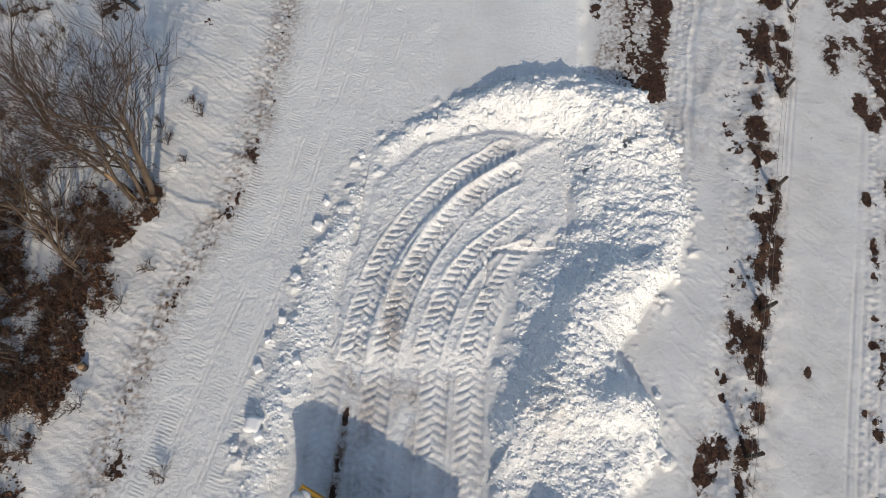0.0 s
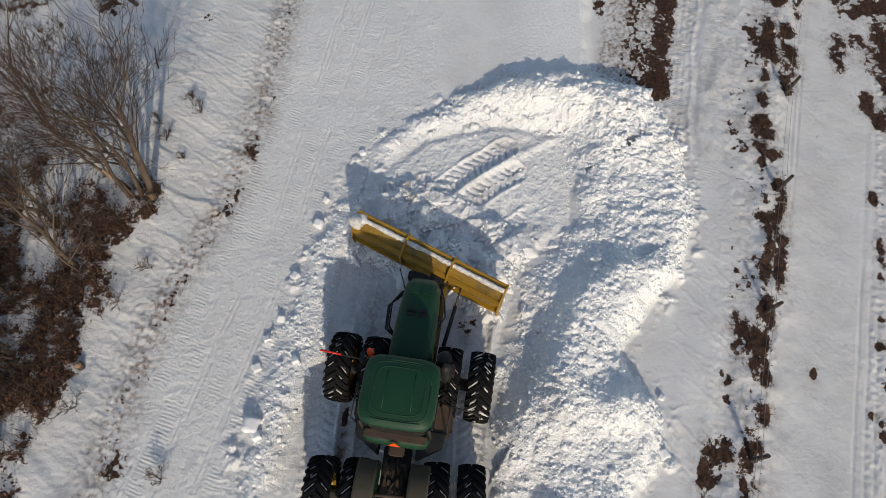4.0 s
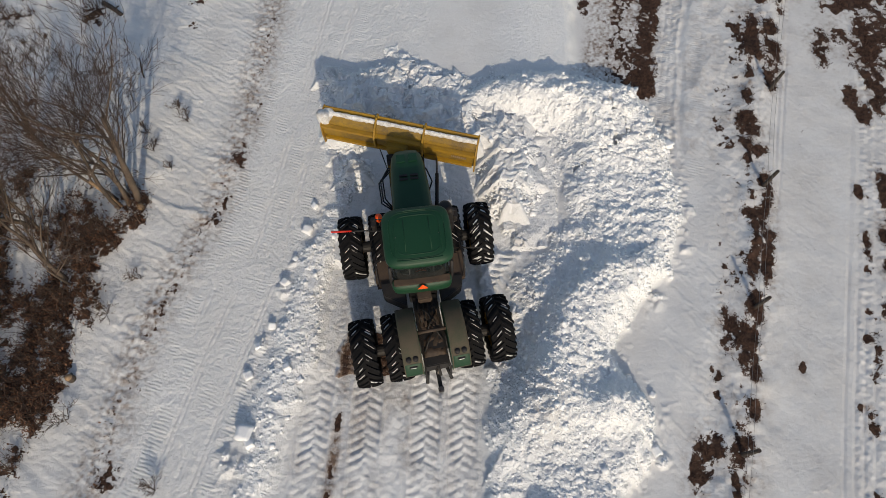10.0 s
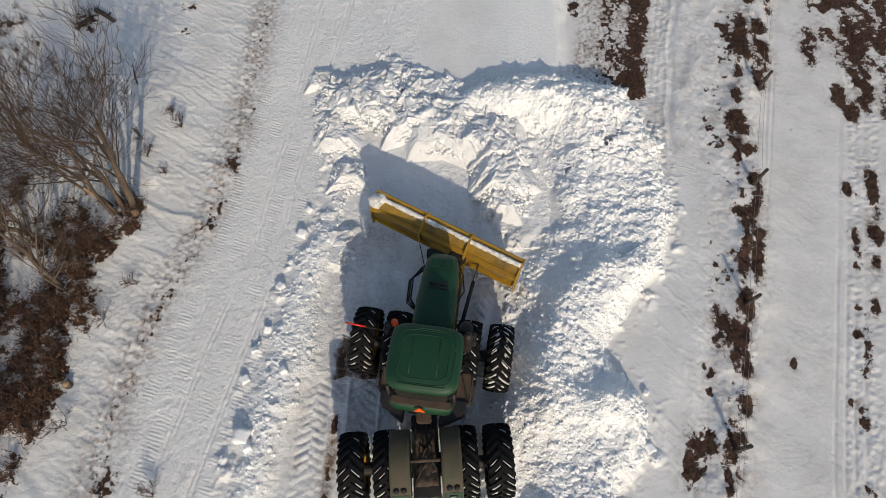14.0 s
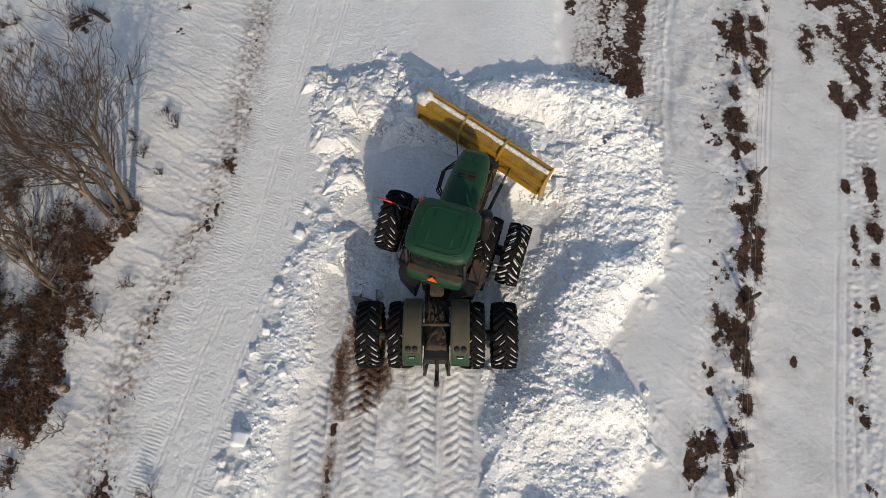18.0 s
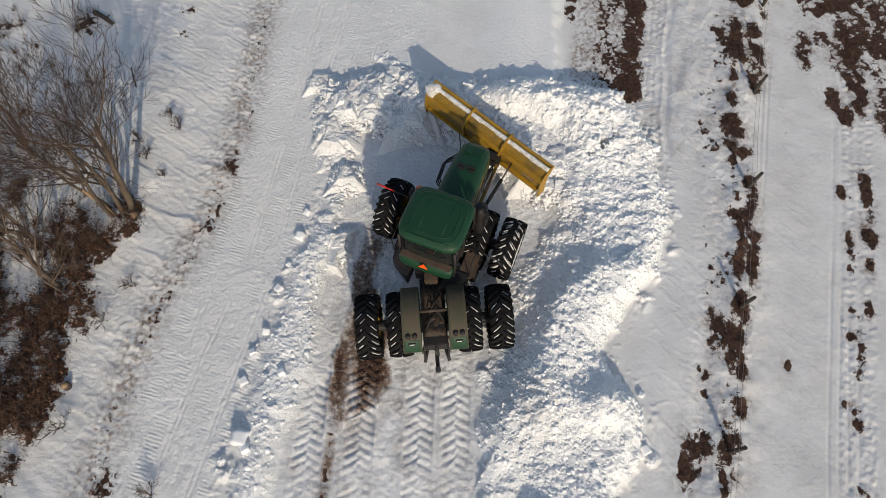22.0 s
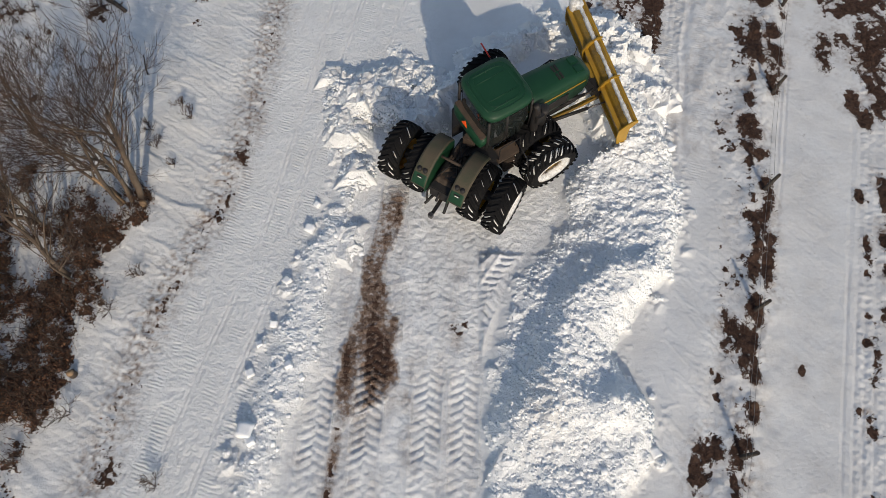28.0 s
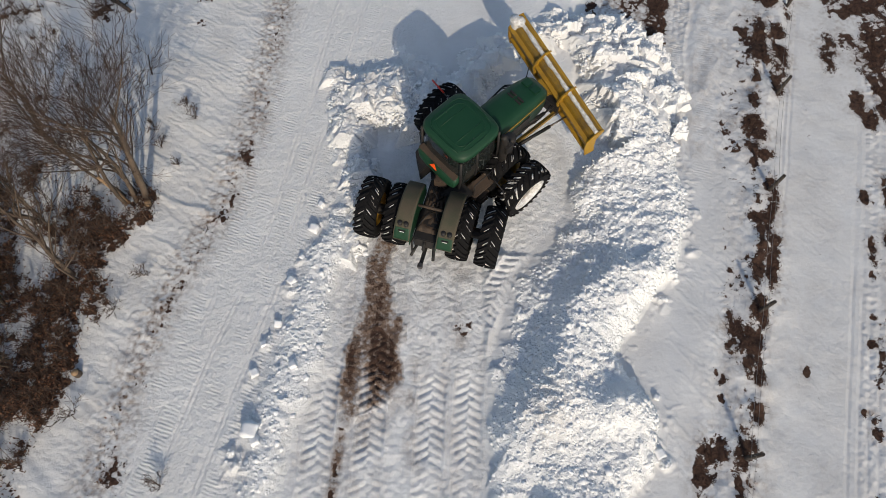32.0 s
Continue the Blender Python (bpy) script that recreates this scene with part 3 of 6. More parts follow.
def soil_of(x, y):
    """Where bare soil or dry turf shows, 0 to 1."""
    n = fbm(x, y, 0.9, 4, 101) + 0.5 * fbm(x, y, 0.25, 3, 103)
    fx = x - line_x(y, *FENCE)
    f2 = fbm(x, y, 0.28, 3, 104)
    f3 = fbm(x, y, 0.11, 2, 108)
    ragged = 0.82 + 0.9 * fbm(x * 1.3, y * 0.8, 0.5, 3, 107) + 0.7 * f2 + 0.5 * f3
    s = np.exp(-((fx + 0.15) / 0.25) ** 2) * (0.42 + 0.9 * fbm(x * 1.4, y * 0.55, 1.0, 3, 107) + 0.6 * f2)
    s = np.maximum(s, np.exp(-((fx + 0.9) / 0.6) ** 2) * (0.22 + 0.9 * fbm(x, y * 0.6, 0.9, 3, 109) + 0.8 * f2 + 0.6 * f3))
    for cx, cy, rx, ry in FENCE_TURF + FIELD_TURF:
        s = np.maximum(s, np.exp(-((x - cx - 0.15 * (y - cy)) / (1.4 * rx)) ** 2 - ((y - cy) / (1.4 * ry)) ** 2) * ragged)
    strip = x - line_x(y, (14.5, 20, 60), (7.1, 8.2, 16))
    s = np.maximum(s, smooth(14.2, 15.2, y) * np.exp(-((strip - 0.40) / 0.50) ** 2) * (0.98 + 0.8 * n + 0.7 * f2 + 0.6 * f3))
    s = np.maximum(s, smooth(14.8, 15.6, y) * np.exp(-((strip + 0.5) / 0.9) ** 2) * (0.36 + 0.6 * n + 1.3 * f3 + 0.5 * f2))
    s = np.maximum(s, smooth(18.3, 19.6, y) * np.exp(-((strip + 2.25) / 0.28) ** 2) * (0.7 + n + f2))
    for cx, cy, rx, ry, k in ((-13.9, 18.8, 0.6, 0.7, 0.8), (-9.9, 19.6, 0.4, 0.3, 0.8), (-9.7, 18.3, 0.25, 0.25, 0.6), (-6.7, 14.3, 0.16, 0.7, 0.55), (-7.15, 12.3, 0.35, 1.0, 0.42), (-7.6, 9.6, 0.2, 0.5, 0.5), (-8.95, 4.2, 0.35, 0.45, 0.5), (-9.4, 1.4, 0.35, 0.6, 0.6)):
        s = np.maximum(s, k * np.exp(-((x - cx) / rx) ** 2 - ((y - cy) / ry) ** 2) * (0.9 + 1.0 * n + 0.8 * f2 + 1.6 * f3))
    row = x - line_x(y, (-20, 1, 13.7, 60), (9.6, 12.3, 15.6, 27))
    s = np.maximum(s, np.exp(-(row / 0.35) ** 2) * (0.12 + 1.1 * fbm(x, y, 0.45, 3, 113) + 0.5 * f3))
    s = np.maximum(s, np.exp(-((row + 2.1) / 0.9) ** 2) * (-0.2 + 1.0 * fbm(x, y, 0.4, 3, 117)))
    vx = x - line_x(y, *VERGE)
    s = np.maximum(s, np.exp(-((vx + 0.3) / 0.38) ** 2) * (0.08 + 0.5 * fbm(x * 1.3, y * 0.6, 0.8, 3, 121) + 1.2 * fbm(x, y, 0.10, 2, 122)))
    bx = x - line_x(y, *BRUSH)
    s = np.maximum(s, smooth(0.35, -0.3, bx) * (1 - 0.42 * smooth(-1.3, -2.1, bx) * smooth(3.6, 5.2, y)) * (0.63 + 0.9 * fbm(x, y, 1.1, 4, 127) + 0.8 * f2 + 0.6 * f3) * smooth(11.6, 10.2, y))
    s = np.maximum(s, smooth(0.0, -1.5, bx) * (0.16 + 0.8 * fbm(x, y, 0.8, 4, 131) + 0.7 * f2) * smooth(24, 17, y))
    # the mud that shows from the start along the left-hand wheel track
    mx = x - line_x(y, (-12, 1.0, 2.6, 4.1, 5), (-3.4, -3.2, -3.05, -2.9, -2.7))
    s = np.maximum(s, np.exp(-(mx / 0.12) ** 2) * smooth(4.6, 4.0, y) * (0.28 + 0.9 * n + 0.6 * f2))
    s = np.maximum(s, np.exp(-((x + 1.0) / 0.10) ** 2) * smooth(2.5, 3.2, y) * smooth(5.0, 4.2, y) * (0.25 + 0.9 * n + 0.6 * f2))
    s = np.maximum(s, np.exp(-((x - 0.65) / 0.4) ** 2 - ((y - 5.6) / 0.7) ** 2) * (0.62 + 1.5 * n + 0.6 * f2))
    s = np.maximum(s, 0.75 * np.exp(-((x - 3.05) / 0.4) ** 2 - ((y - 1.35) / 0.25) ** 2) * (0.8 + 2 * n))
    return s


def dirt_of(x, y):
    """Thin dirt mixed into the snow."""
    n = fbm(x, y, 0.6, 4, 141)
    d, inner = np.zeros(x.shape), (x > -6.2) & (x < 5.2) & (y > -13) & (y < 14.5)
    for k, r in enumerate(RUTS):
        q = np.full(x.shape, 9.0)
        q[inner] = along(x[inner], y[inner], r)[0]
        d = np.maximum(d, np.exp(-((q - 0.36) / 0.3) ** 2) * (0.40 if k < 2 else 0.28) * smooth(12, 8, y))
    d = d * smooth(-0.2, 0.3, inside(x, y, FLOOR)) * (0.7 + 1.2 * n)
    mx = x - line_x(y, *MUD)
    wide = np.interp(y, (0, 2.4, 3.4, 5.6, 7.5, 12), (0.35, 0.7, 1.2, 1.15, 0.75, 0.55))
    d = np.maximum(d, 0.55 * np.exp(-(mx / wide) ** 4) * smooth(-1.0, 3.2, y) * smooth(12.2, 10.0, y) * (0.6 + 0.8 * n + 0.6 * fbm(x * 2.0, y * 0.3, 1.0, 3, 143)))
    tx = x - line_x(y, (-12, 1.0, 2.6, 4.1, 5), (-3.4, -3.2, -3.05, -2.9, -2.7))
    d = np.maximum(d, np.exp(-(tx / 0.2) ** 2) * smooth(5.2, 4.2, y) * (0.85 + 1.1 * n) + 0.8 * np.exp(-((x + 1.0) / 0.25) ** 2) * smooth(5.5, 4.5, y) * smooth(1.0, 2.8, y) * (0.5 + n))
    d = np.maximum(d, 0.7 * np.exp(-((x - 0.35) / 0.35) ** 2) * smooth(3.5, 5.5, y) * smooth(9.5, 8.0, y) * (0.5 + n))
    vx = x - line_x(y, *VERGE)
    d = np.maximum(d, np.exp(-((vx + 0.45) / 0.62) ** 2) * (0.46 + 0.35 * n + 1.4 * fbm(x, y, 0.10, 3, 145)))
    d = np.maximum(d, 0.35 * np.exp(-((x - 2.9) / 0.8) ** 2 - ((y - 3.2) / 1.2) ** 2))
    strip = x - line_x(y, (14.5, 20, 60), (7.1, 8.2, 16))
    d = np.maximum(d, smooth(14.8, 15.6, y) * smooth(1.7, 1.1, np.abs(strip + 0.6)) * (0.52 + 0.5 * n + 1.3 * fbm(x, y, 0.09, 3, 147)))
    fx = x - line_x(y, *FENCE)
    d = np.maximum(d, np.exp(-((fx + 0.4) / 0.9) ** 2) * (0.12 + 0.8 * n))
    f3 = fbm(x, y, 0.12, 3, 149)
    for cx, cy, rx, ry in FENCE_TURF + FIELD_TURF:
        d = np.maximum(d, np.exp(-((x - cx) / (2.0 * rx)) ** 2 - ((y - cy) / (1.7 * ry)) ** 2) * (0.45 + 0.8 * n + 1.2 * f3))
    d = np.maximum(d, 0.15 * smooth(8.6, 10.0, x + 0.15 * (10 - y)) * (0.8 + n) + 0.03 * smooth(0.2, -0.8, vx) * (0.8 + n))
    o = x - line_x(y, (0, 11, 14.3, 20.1, 60), (6.2, 7.6, 8.2, 9.5, 17.0))
    d = np.maximum(d, smooth(10.5, 13, y) * smooth(2.4, 0.9, np.abs(o - 0.9)) * (0.16 + 0.35 * n + 0.3 * f3))
    return np.clip(d, 0, 1.7)


# ---- the tractor's way over the ground: seconds, place of the joint, heading, nose up, heading of the rear half ----
TRACTOR_ROWS = [
    (0.0, -2.09, -5.70, 83.5, 0.0, 90.0),
    (0.5, -2.06, -5.42, 83.5, 0.0, 88.0),
    (1.0, -2.04, -5.02, 83.5, 0.0, 88.0),
    (1.5, -1.98, -4.28, 83.5, 0.0, 88.0),
    (2.0, -1.78, -3.12, 83.5, 0.0, 85.0),
    (2.5, -1.62, -1.85, 83.5, 0.0, 85.0),
    (3.0, -1.48, -0.52, 83.5, 0.0, 85.0),
    (3.5, -1.32, 0.90, 83.5, 0.0, 85.0),
    (5.5, -1.28, 6.08, 78.0, 3.1, 94.3),
    (6.0, -1.25, 6.88, 79.0, 3.1, 102.7),
    (6.5, -1.13, 7.38, 82.1, 3.1, 107.9),
    (7.0, -1.04, 7.72, 83.4, 3.1, 111.4),
    (7.5, -0.96, 7.77, 84.4, 3.1, 111.9),
    (8.0, -0.96, 7.66, 84.4, 3.1, 112.4),
    (8.5, -0.94, 7.64, 85.1, 3.1, 112.3),
    (9.0, -0.85, 7.49, 87.8, 3.1, 109.5),
    (9.5, -0.73, 7.25, 92.2, 3.1, 105.4),
    (10.0, -0.56, 6.72, 97.4, 3.1, 101.0),
    (10.5, -0.33, 5.99, 102.9, 2.9, 95.7),
    (11.0, -0.02, 5.25, 106.3, 2.3, 85.1),
    (11.5, 0.21, 4.61, 102.9, 1.6, 75.4),
    (12.0, 0.13, 3.91, 95.9, 1.3, 76.1),
    (12.5, -0.10, 3.44, 89.7, 0.9, 82.2),
    (13.0, -0.23, 3.19, 86.9, 0.8, 86.8),
    (13.5, -0.34, 3.17, 83.6, 0.6, 93.0),
    (14.0, -0.36, 3.31, 81.0, 0.4, 92.3),
    (14.5, -0.35, 3.54, 80.3, 0.4, 90.6),
    (16.5, 0.06, 6.29, 68.9, 2.7, 66.9),
    (17.0, 0.25, 6.80, 71.4, 2.8, 74.0),
    (17.5, 0.25, 6.98, 72.2, 2.8, 80.8),
    (18.0, 0.14, 6.98, 71.0, 2.6, 87.8),
    (18.5, 0.04, 7.03, 70.1, 2.4, 91.7),
    (19.0, 0.02, 7.11, 68.8, 2.3, 92.9),
    (19.5, -0.01, 7.19, 68.3, 2.3, 94.5),
    (20.0, -0.01, 7.20, 68.8, 2.2, 95.7),
    (20.5, -0.02, 7.21, 68.3, 2.3, 95.7),
    (21.0, 0.00, 7.31, 68.0, 2.5, 94.5),
    (21.5, -0.02, 7.40, 67.1, 2.7, 94.2),
    (22.0, -0.02, 7.43, 67.2, 2.7, 93.4),
    (22.5, -0.04, 7.45, 67.2, 2.6, 94.5),
    (23.0, -0.03, 7.42, 67.2, 2.6, 93.9),
    (23.5, -0.06, 7.33, 67.0, 2.7, 96.1),
    (24.0, -0.05, 7.55, 65.5, 2.9, 95.7),
    (24.5, -0.02, 7.83, 64.7, 3.0, 94.5),
    (25.0, 0.01, 8.21, 62.1, 3.1, 90.5),
    (25.5, 0.01, 8.74, 58.5, 3.1, 86.9),
    (27.5, 0.70, 11.56, 39.0, 3.1, 65.5),
    (28.0, 1.06, 12.02, 33.9, 3.1, 59.8),
    (28.5, 1.16, 12.16, 31.6, 3.1, 58.0),
    (29.0, 1.02, 12.22, 32.1, 3.1, 59.4),
    (29.5, 0.91, 12.11, 32.8, 3.1, 62.2),
    (30.0, 0.86, 12.00, 33.7, 3.1, 61.7),
    (30.5, 0.85, 11.99, 33.9, 3.1, 62.0),
    (31.0, 0.66, 11.82, 35.0, 3.1, 62.8),
    (31.5, 0.38, 11.36, 39.0, 3.1, 68.8),
    (32.0, -0.11, 10.51, 45.5, 3.1, 75.0),
]

ROW = np.array(TRACTOR_ROWS)
BLADE_FORE, BLADE_TURN, BLADE_HALF = 5.2, -20.5, 2.56


def state(t):
    return [float(np.interp(t, ROW[:, 0], ROW[:, k])) for k in range(1, 6)]


def lean_at(t):
    """How far the tractor leans to its right with its left wheels up on the pushed snow."""
    return float(np.interp(t, (0, 25, 27.5, 31, 32), (0, 0, 5, 5, 4)))


def climb_at(t):
    """How far its nose points up as it climbs on the heap."""
    return float(np.interp(t, (0, 25, 27.5, 32), (0, 0, 2.0, 2.0)))


def blade_at(t):
    x, y, h, _, _ = state(t)
    a = radians(h)
    c = np.array((x + BLADE_FORE * math.cos(a), y + BLADE_FORE * math.sin(a)))
    n = radians(h + BLADE_TURN)
    return c, np.array((math.sin(n), -math.cos(n))), np.array((math.cos(n), math.sin(n)))


def blade_lift(t):
    return float(np.interp(t, (0, 5.5, 7.2, 8.5, 10, 12, 13.2, 14.5, 16.5, 24, 27.5, 32), (0.12, 0.12, 0.3, 0.5, 0.5, 0.35, 0.2, 0.15, 0.1, 0.15, 0.3, 0.4)))


def blade_pitch(t):
    """How far the blade tips back on its arms, in degrees."""
    return float(np.interp(t, (0, 25, 27.5, 32), (0, 0, 9, 9)))


def swept(x, y):
    """Whether the blade passes over the place while it pushes."""
    hit = np.zeros(x.shape, bool)
    for t in np.arange(3.0, 28.6, 0.1):
        if 8.0 < t < 14.0:
            continue
        c, b, n = blade_at(t)
        a, f = (x - c[0]) * b[0] + (y - c[1]) * b[1], (x - c[0]) * n[0] + (y - c[1]) * n[1]
        hit |= (np.abs(a) < BLADE_HALF + 0.05) & (f > -1.2) & (f < 0.2)
    for t in np.arange(25.5, 32.1, 0.25):
        x0, y0, h, _, _ = state(t)
        a = radians(h)
        f, s = (x - x0) * math.cos(a) + (y - y0) * math.sin(a), (x - x0) * math.sin(a) - (y - y0) * math.cos(a)
        hit |= (np.abs(s) < 2.4) & (f > 0.2) & (f < 5.0)
    return hit


def first_height(x, y):
    h, band = heap(x, y)
    return base_height(x, y) + scraped(x, y)[0] + h + loose(x, y)[0]


def graded(marks, fine, coarse, ends, grow=1.25):
    """Grid lines: fine in the middle, coarser beside it, then growing out to the horizon."""
    mid = list(np.arange(marks[0], marks[1], coarse)) + list(np.arange(marks[1], marks[2], fine)) + list(np.arange(marks[2], marks[3], coarse))
    up, down, s = [], [], coarse
    a, b = mid[-1], mid[0]
    while a < ends or b > -ends:
        s = min(s * grow, 400)
        a, b = a + s, b - s
        up.append(a)
        down.append(b)
    return np.array(down[::-1] + mid + up)


def build_ground():
    xs = graded((-19.5, -10.4, 13.4, 20.0), 0.04, 0.075, 3500)
    ys = graded((-1.0, 0.4, 20.2, 22.5), 0.04, 0.075, 3500)
    X, Y = np.meshgrid(xs, ys)
    x, y = X.ravel(), Y.ravel()
    # scoop the pushed-away snow out where the blade goes; it is built in pieces of its own
    near = (np.abs(x) < 12) & (y > 3) & (y < 20)
    sw = np.zeros(x.shape)
    coarse_x, coarse_y = np.arange(-8, 10, 0.15), np.arange(2, 20, 0.15)
    CX, CY = np.meshgrid(coarse_x, coarse_y)
    m = swept(CX.ravel(), CY.ravel()).reshape(CX.shape).astype(float)
    m[(CX > 1.2) & (CY < 8.3)] = 0
    ix = np.clip((x[near] + 8) / 0.15, 0, len(coarse_x) - 1.01)
    iy = np.clip((y[near] - 2) / 0.15, 0, len(coarse_y) - 1.01)
    i0, j0 = ix.astype(int), iy.astype(int)
    fx, fy = ix - i0, iy - j0
    sw[near] = (m[j0, i0] * (1 - fx) + m[j0, i0 + 1] * fx) * (1 - fy) + (m[j0 + 1, i0] * (1 - fx) + m[j0 + 1, i0 + 1] * fx) * fy
    far = np.hypot(x, y - 9) > 60
    work = (x > -9.5) & (x < 11) & (y > -14) & (y < 18)
    hp, lo, sc, on = np.zeros(x.shape), np.zeros(x.shape), np.zeros(x.shape), np.zeros(x.shape)
    hp[work] = heap(x[work], y[work])[0]
    inner = (x > -6.2) & (x < 5.2) & (y > -13) & (y < 14.5)
    lo[inner] = loose(x[inner], y[inner])[0]
    sc[inner], on[inner] = scraped(x[inner], y[inner])
    z = base_height(x, y) + sc + (hp + lo) * (1 - sw)
    z = np.where(far, 0.6 * fbm(x, y, 90, 3, 201), z)
    me = bpy.data.meshes.new("ground")
    nx, ny = len(xs), len(ys)
    idx = np.arange(nx * ny).reshape(ny, nx)
    quads = np.stack((idx[:-1, :-1], idx[:-1, 1:], idx[1:, 1:], idx[1:, :-1]), -1).reshape(-1, 4)
    me.vertices.add(nx * ny)
    me.vertices.foreach_set("co", np.stack((x, y, z), -1).astype(np.float32).ravel())
    me.loops.add(quads.size)
    me.loops.foreach_set("vertex_index", quads.astype(np.int32).ravel())
    me.polygons.add(len(quads))
    me.polygons.foreach_set("loop_start", np.arange(0, quads.size, 4, dtype=np.int32))
    me.update(calc_edges=True)
    attributes(me, x, y, np.maximum(np.maximum(smooth(0.03, 0.3, hp), 0.7 * on), np.maximum(0.75 * blown_at(x, y), 0.4 * smooth(-0.2, 0.6, x - line_x(y, *VERGE)) * smooth(6.5, 5.5, x - line_x(y, *VERGE)))))
    me.materials.append(GROUND)
    me.shade_smooth()
    ob = tagged(new("ground", me), "snow-covered ground with packed road, bare turf and ploughed snow", "ground", kind="structure")
    return ob, (coarse_x, coarse_y, m)


def attributes(me, x, y, fresh, extra=None):
    if extra is not None:
        soil, dirt = np.zeros_like(x), extra
    else:
        soil, dirt = soil_of(x, y), dirt_of(x, y)
    road = smooth(-0.6, 0.2, x - line_x(y, *VERGE)) * smooth(6.5, 5.5, x - line_x(y, *VERGE))
    grain = np.clip(0.36 + 0.7 * fresh + 0.3 * road + 0.5 * np.clip(dirt, 0, 1) + 0.3 * smooth(0.5, -1.0, x - line_x(y, *VERGE)), 0, 1)
    ribs = np.zeros_like(x)
    if extra is None:
        for rail, off, w in ((ROAD_A, -0.5, 0.34), (ROAD_B, -0.45, 0.3), (ROAD_A, 0.45, 0.28), (ROAD_A, 1.4, 0.3), (ROAD_B, -1.15, 0.25)):
            o = x - line_x(y, *rail) - off
            ribs = np.maximum(ribs, road * smooth(w, 0.6 * w, np.abs(o)) * smooth(-0.3, 0.4, fbm(x + 3 * off, y, 0.8, 4, 29)))
        o = x - line_x(y, (0, 11, 14.3, 20.1, 60), (6.2, 7.6, 8.2, 9.5, 17.0))
        ribs = np.maximum(ribs, 0.8 * smooth(0.4, 0.25, np.abs(o)) * smooth(12.5, 13.5, y) * smooth(-0.35, 0.25, fbm(x, y, 0.35, 3, 38)))
        ribs = np.maximum(ribs, 0.5 * smooth(0.45, 0.2, np.abs(o - 1.3)) * smooth(10.0, 12, y) * smooth(-0.1, 0.2, fbm(x, y, 0.9, 2, 36)))
    for name, v in (("soil", soil), ("dirt", dirt), ("fresh", fresh), ("grain", grain), ("ribs", ribs)):
        me.attributes.new(name, "FLOAT", "POINT").data.foreach_set("value", np.asarray(v, np.float32))
    place = np.stack((x, y, 0 * x), -1).astype(np.float32)
    me.attributes.new("place", "FLOAT_VECTOR", "POINT").data.foreach_set("vector", place.ravel())


ground, SWEPT = build_ground()


# ---- the loose snow that the blade pushes, in rigid pieces ----
BLOCK = np.array([(a, b, c) for a in (-1, 1) for b in (-1, 1) for c in (-1, 1)], float)
BLOCK_FACES = np.array(((0, 1, 3, 2), (4, 6, 7, 5), (0, 4, 5, 1), (2, 3, 7, 6), (0, 2, 6, 4), (1, 5, 7, 3)))


def crumb_mesh(name, x, y, z, r, rng):
    """Small angular lumps of snow at the given places."""
    v = BLOCK[None] * rng.uniform(0.4, 1.0, (len(x), 8, 3))
    a, b = rng.uniform(0, 6.283, len(x)), rng.normal(0, 0.5, len(x))
    ca, sn, cb, sb = np.cos(a)[:, None], np.sin(a)[:, None], np.cos(b)[:, None], np.sin(b)[:, None]
    vx, vy, vz = v[..., 0], v[..., 1] * cb - v[..., 2] * sb, v[..., 1] * sb + v[..., 2] * cb
    vx, vy = vx * ca - vy * sn, vx * sn + vy * ca
    v = np.stack((x[:, None] + vx * r[:, None], y[:, None] + vy * r[:, None], z[:, None] + (vz * 0.6 - 0.3) * r[:, None]), -1).reshape(-1, 3)
    f = (BLOCK_FACES[None] + 8 * np.arange(len(x))[:, None, None]).reshape(-1, 4)
    me = bpy.data.meshes.new(name)
    me.from_pydata(v.tolist(), [], f.tolist())
    me.materials.append(SNOW)
    me.shade_smooth()
    return me


def crumbs(ob, x, y, z, rng, tops, apron):
    """Crumbs on one clod, and a skirt of them below it that shows when it is heaved up."""
    i = rng.integers(0, len(x), tops)
    r = np.clip(rng.lognormal(-3.3, 0.45, tops), 0.018, 0.10)
    a, d = rng.uniform(0, 6.283, apron), rng.uniform(0, 0.55, apron)
    e = 0.25 * (1.18 - 0.18 * np.cos(4 * a))
    ra = np.clip(rng.lognormal(-3.1, 0.5, apron), 0.02, 0.13)
    px, py = np.cos(a) * (e + d), np.sin(a) * (e + d)
    o = new("loose_snow", crumb_mesh("loose_snow", np.concatenate((x[i], px)), np.concatenate((y[i], py)), np.concatenate((z[i] - 0.2 * r, np.where(d < 0.15, z.mean() * (0.75 - 5 * d) - 0.9 * ra, -0.05 - 0.8 * (d - 0.15) - 0.4 * ra))), np.concatenate((r, ra)), rng))
    o.parent = ob
    o["kind"] = "stuff"


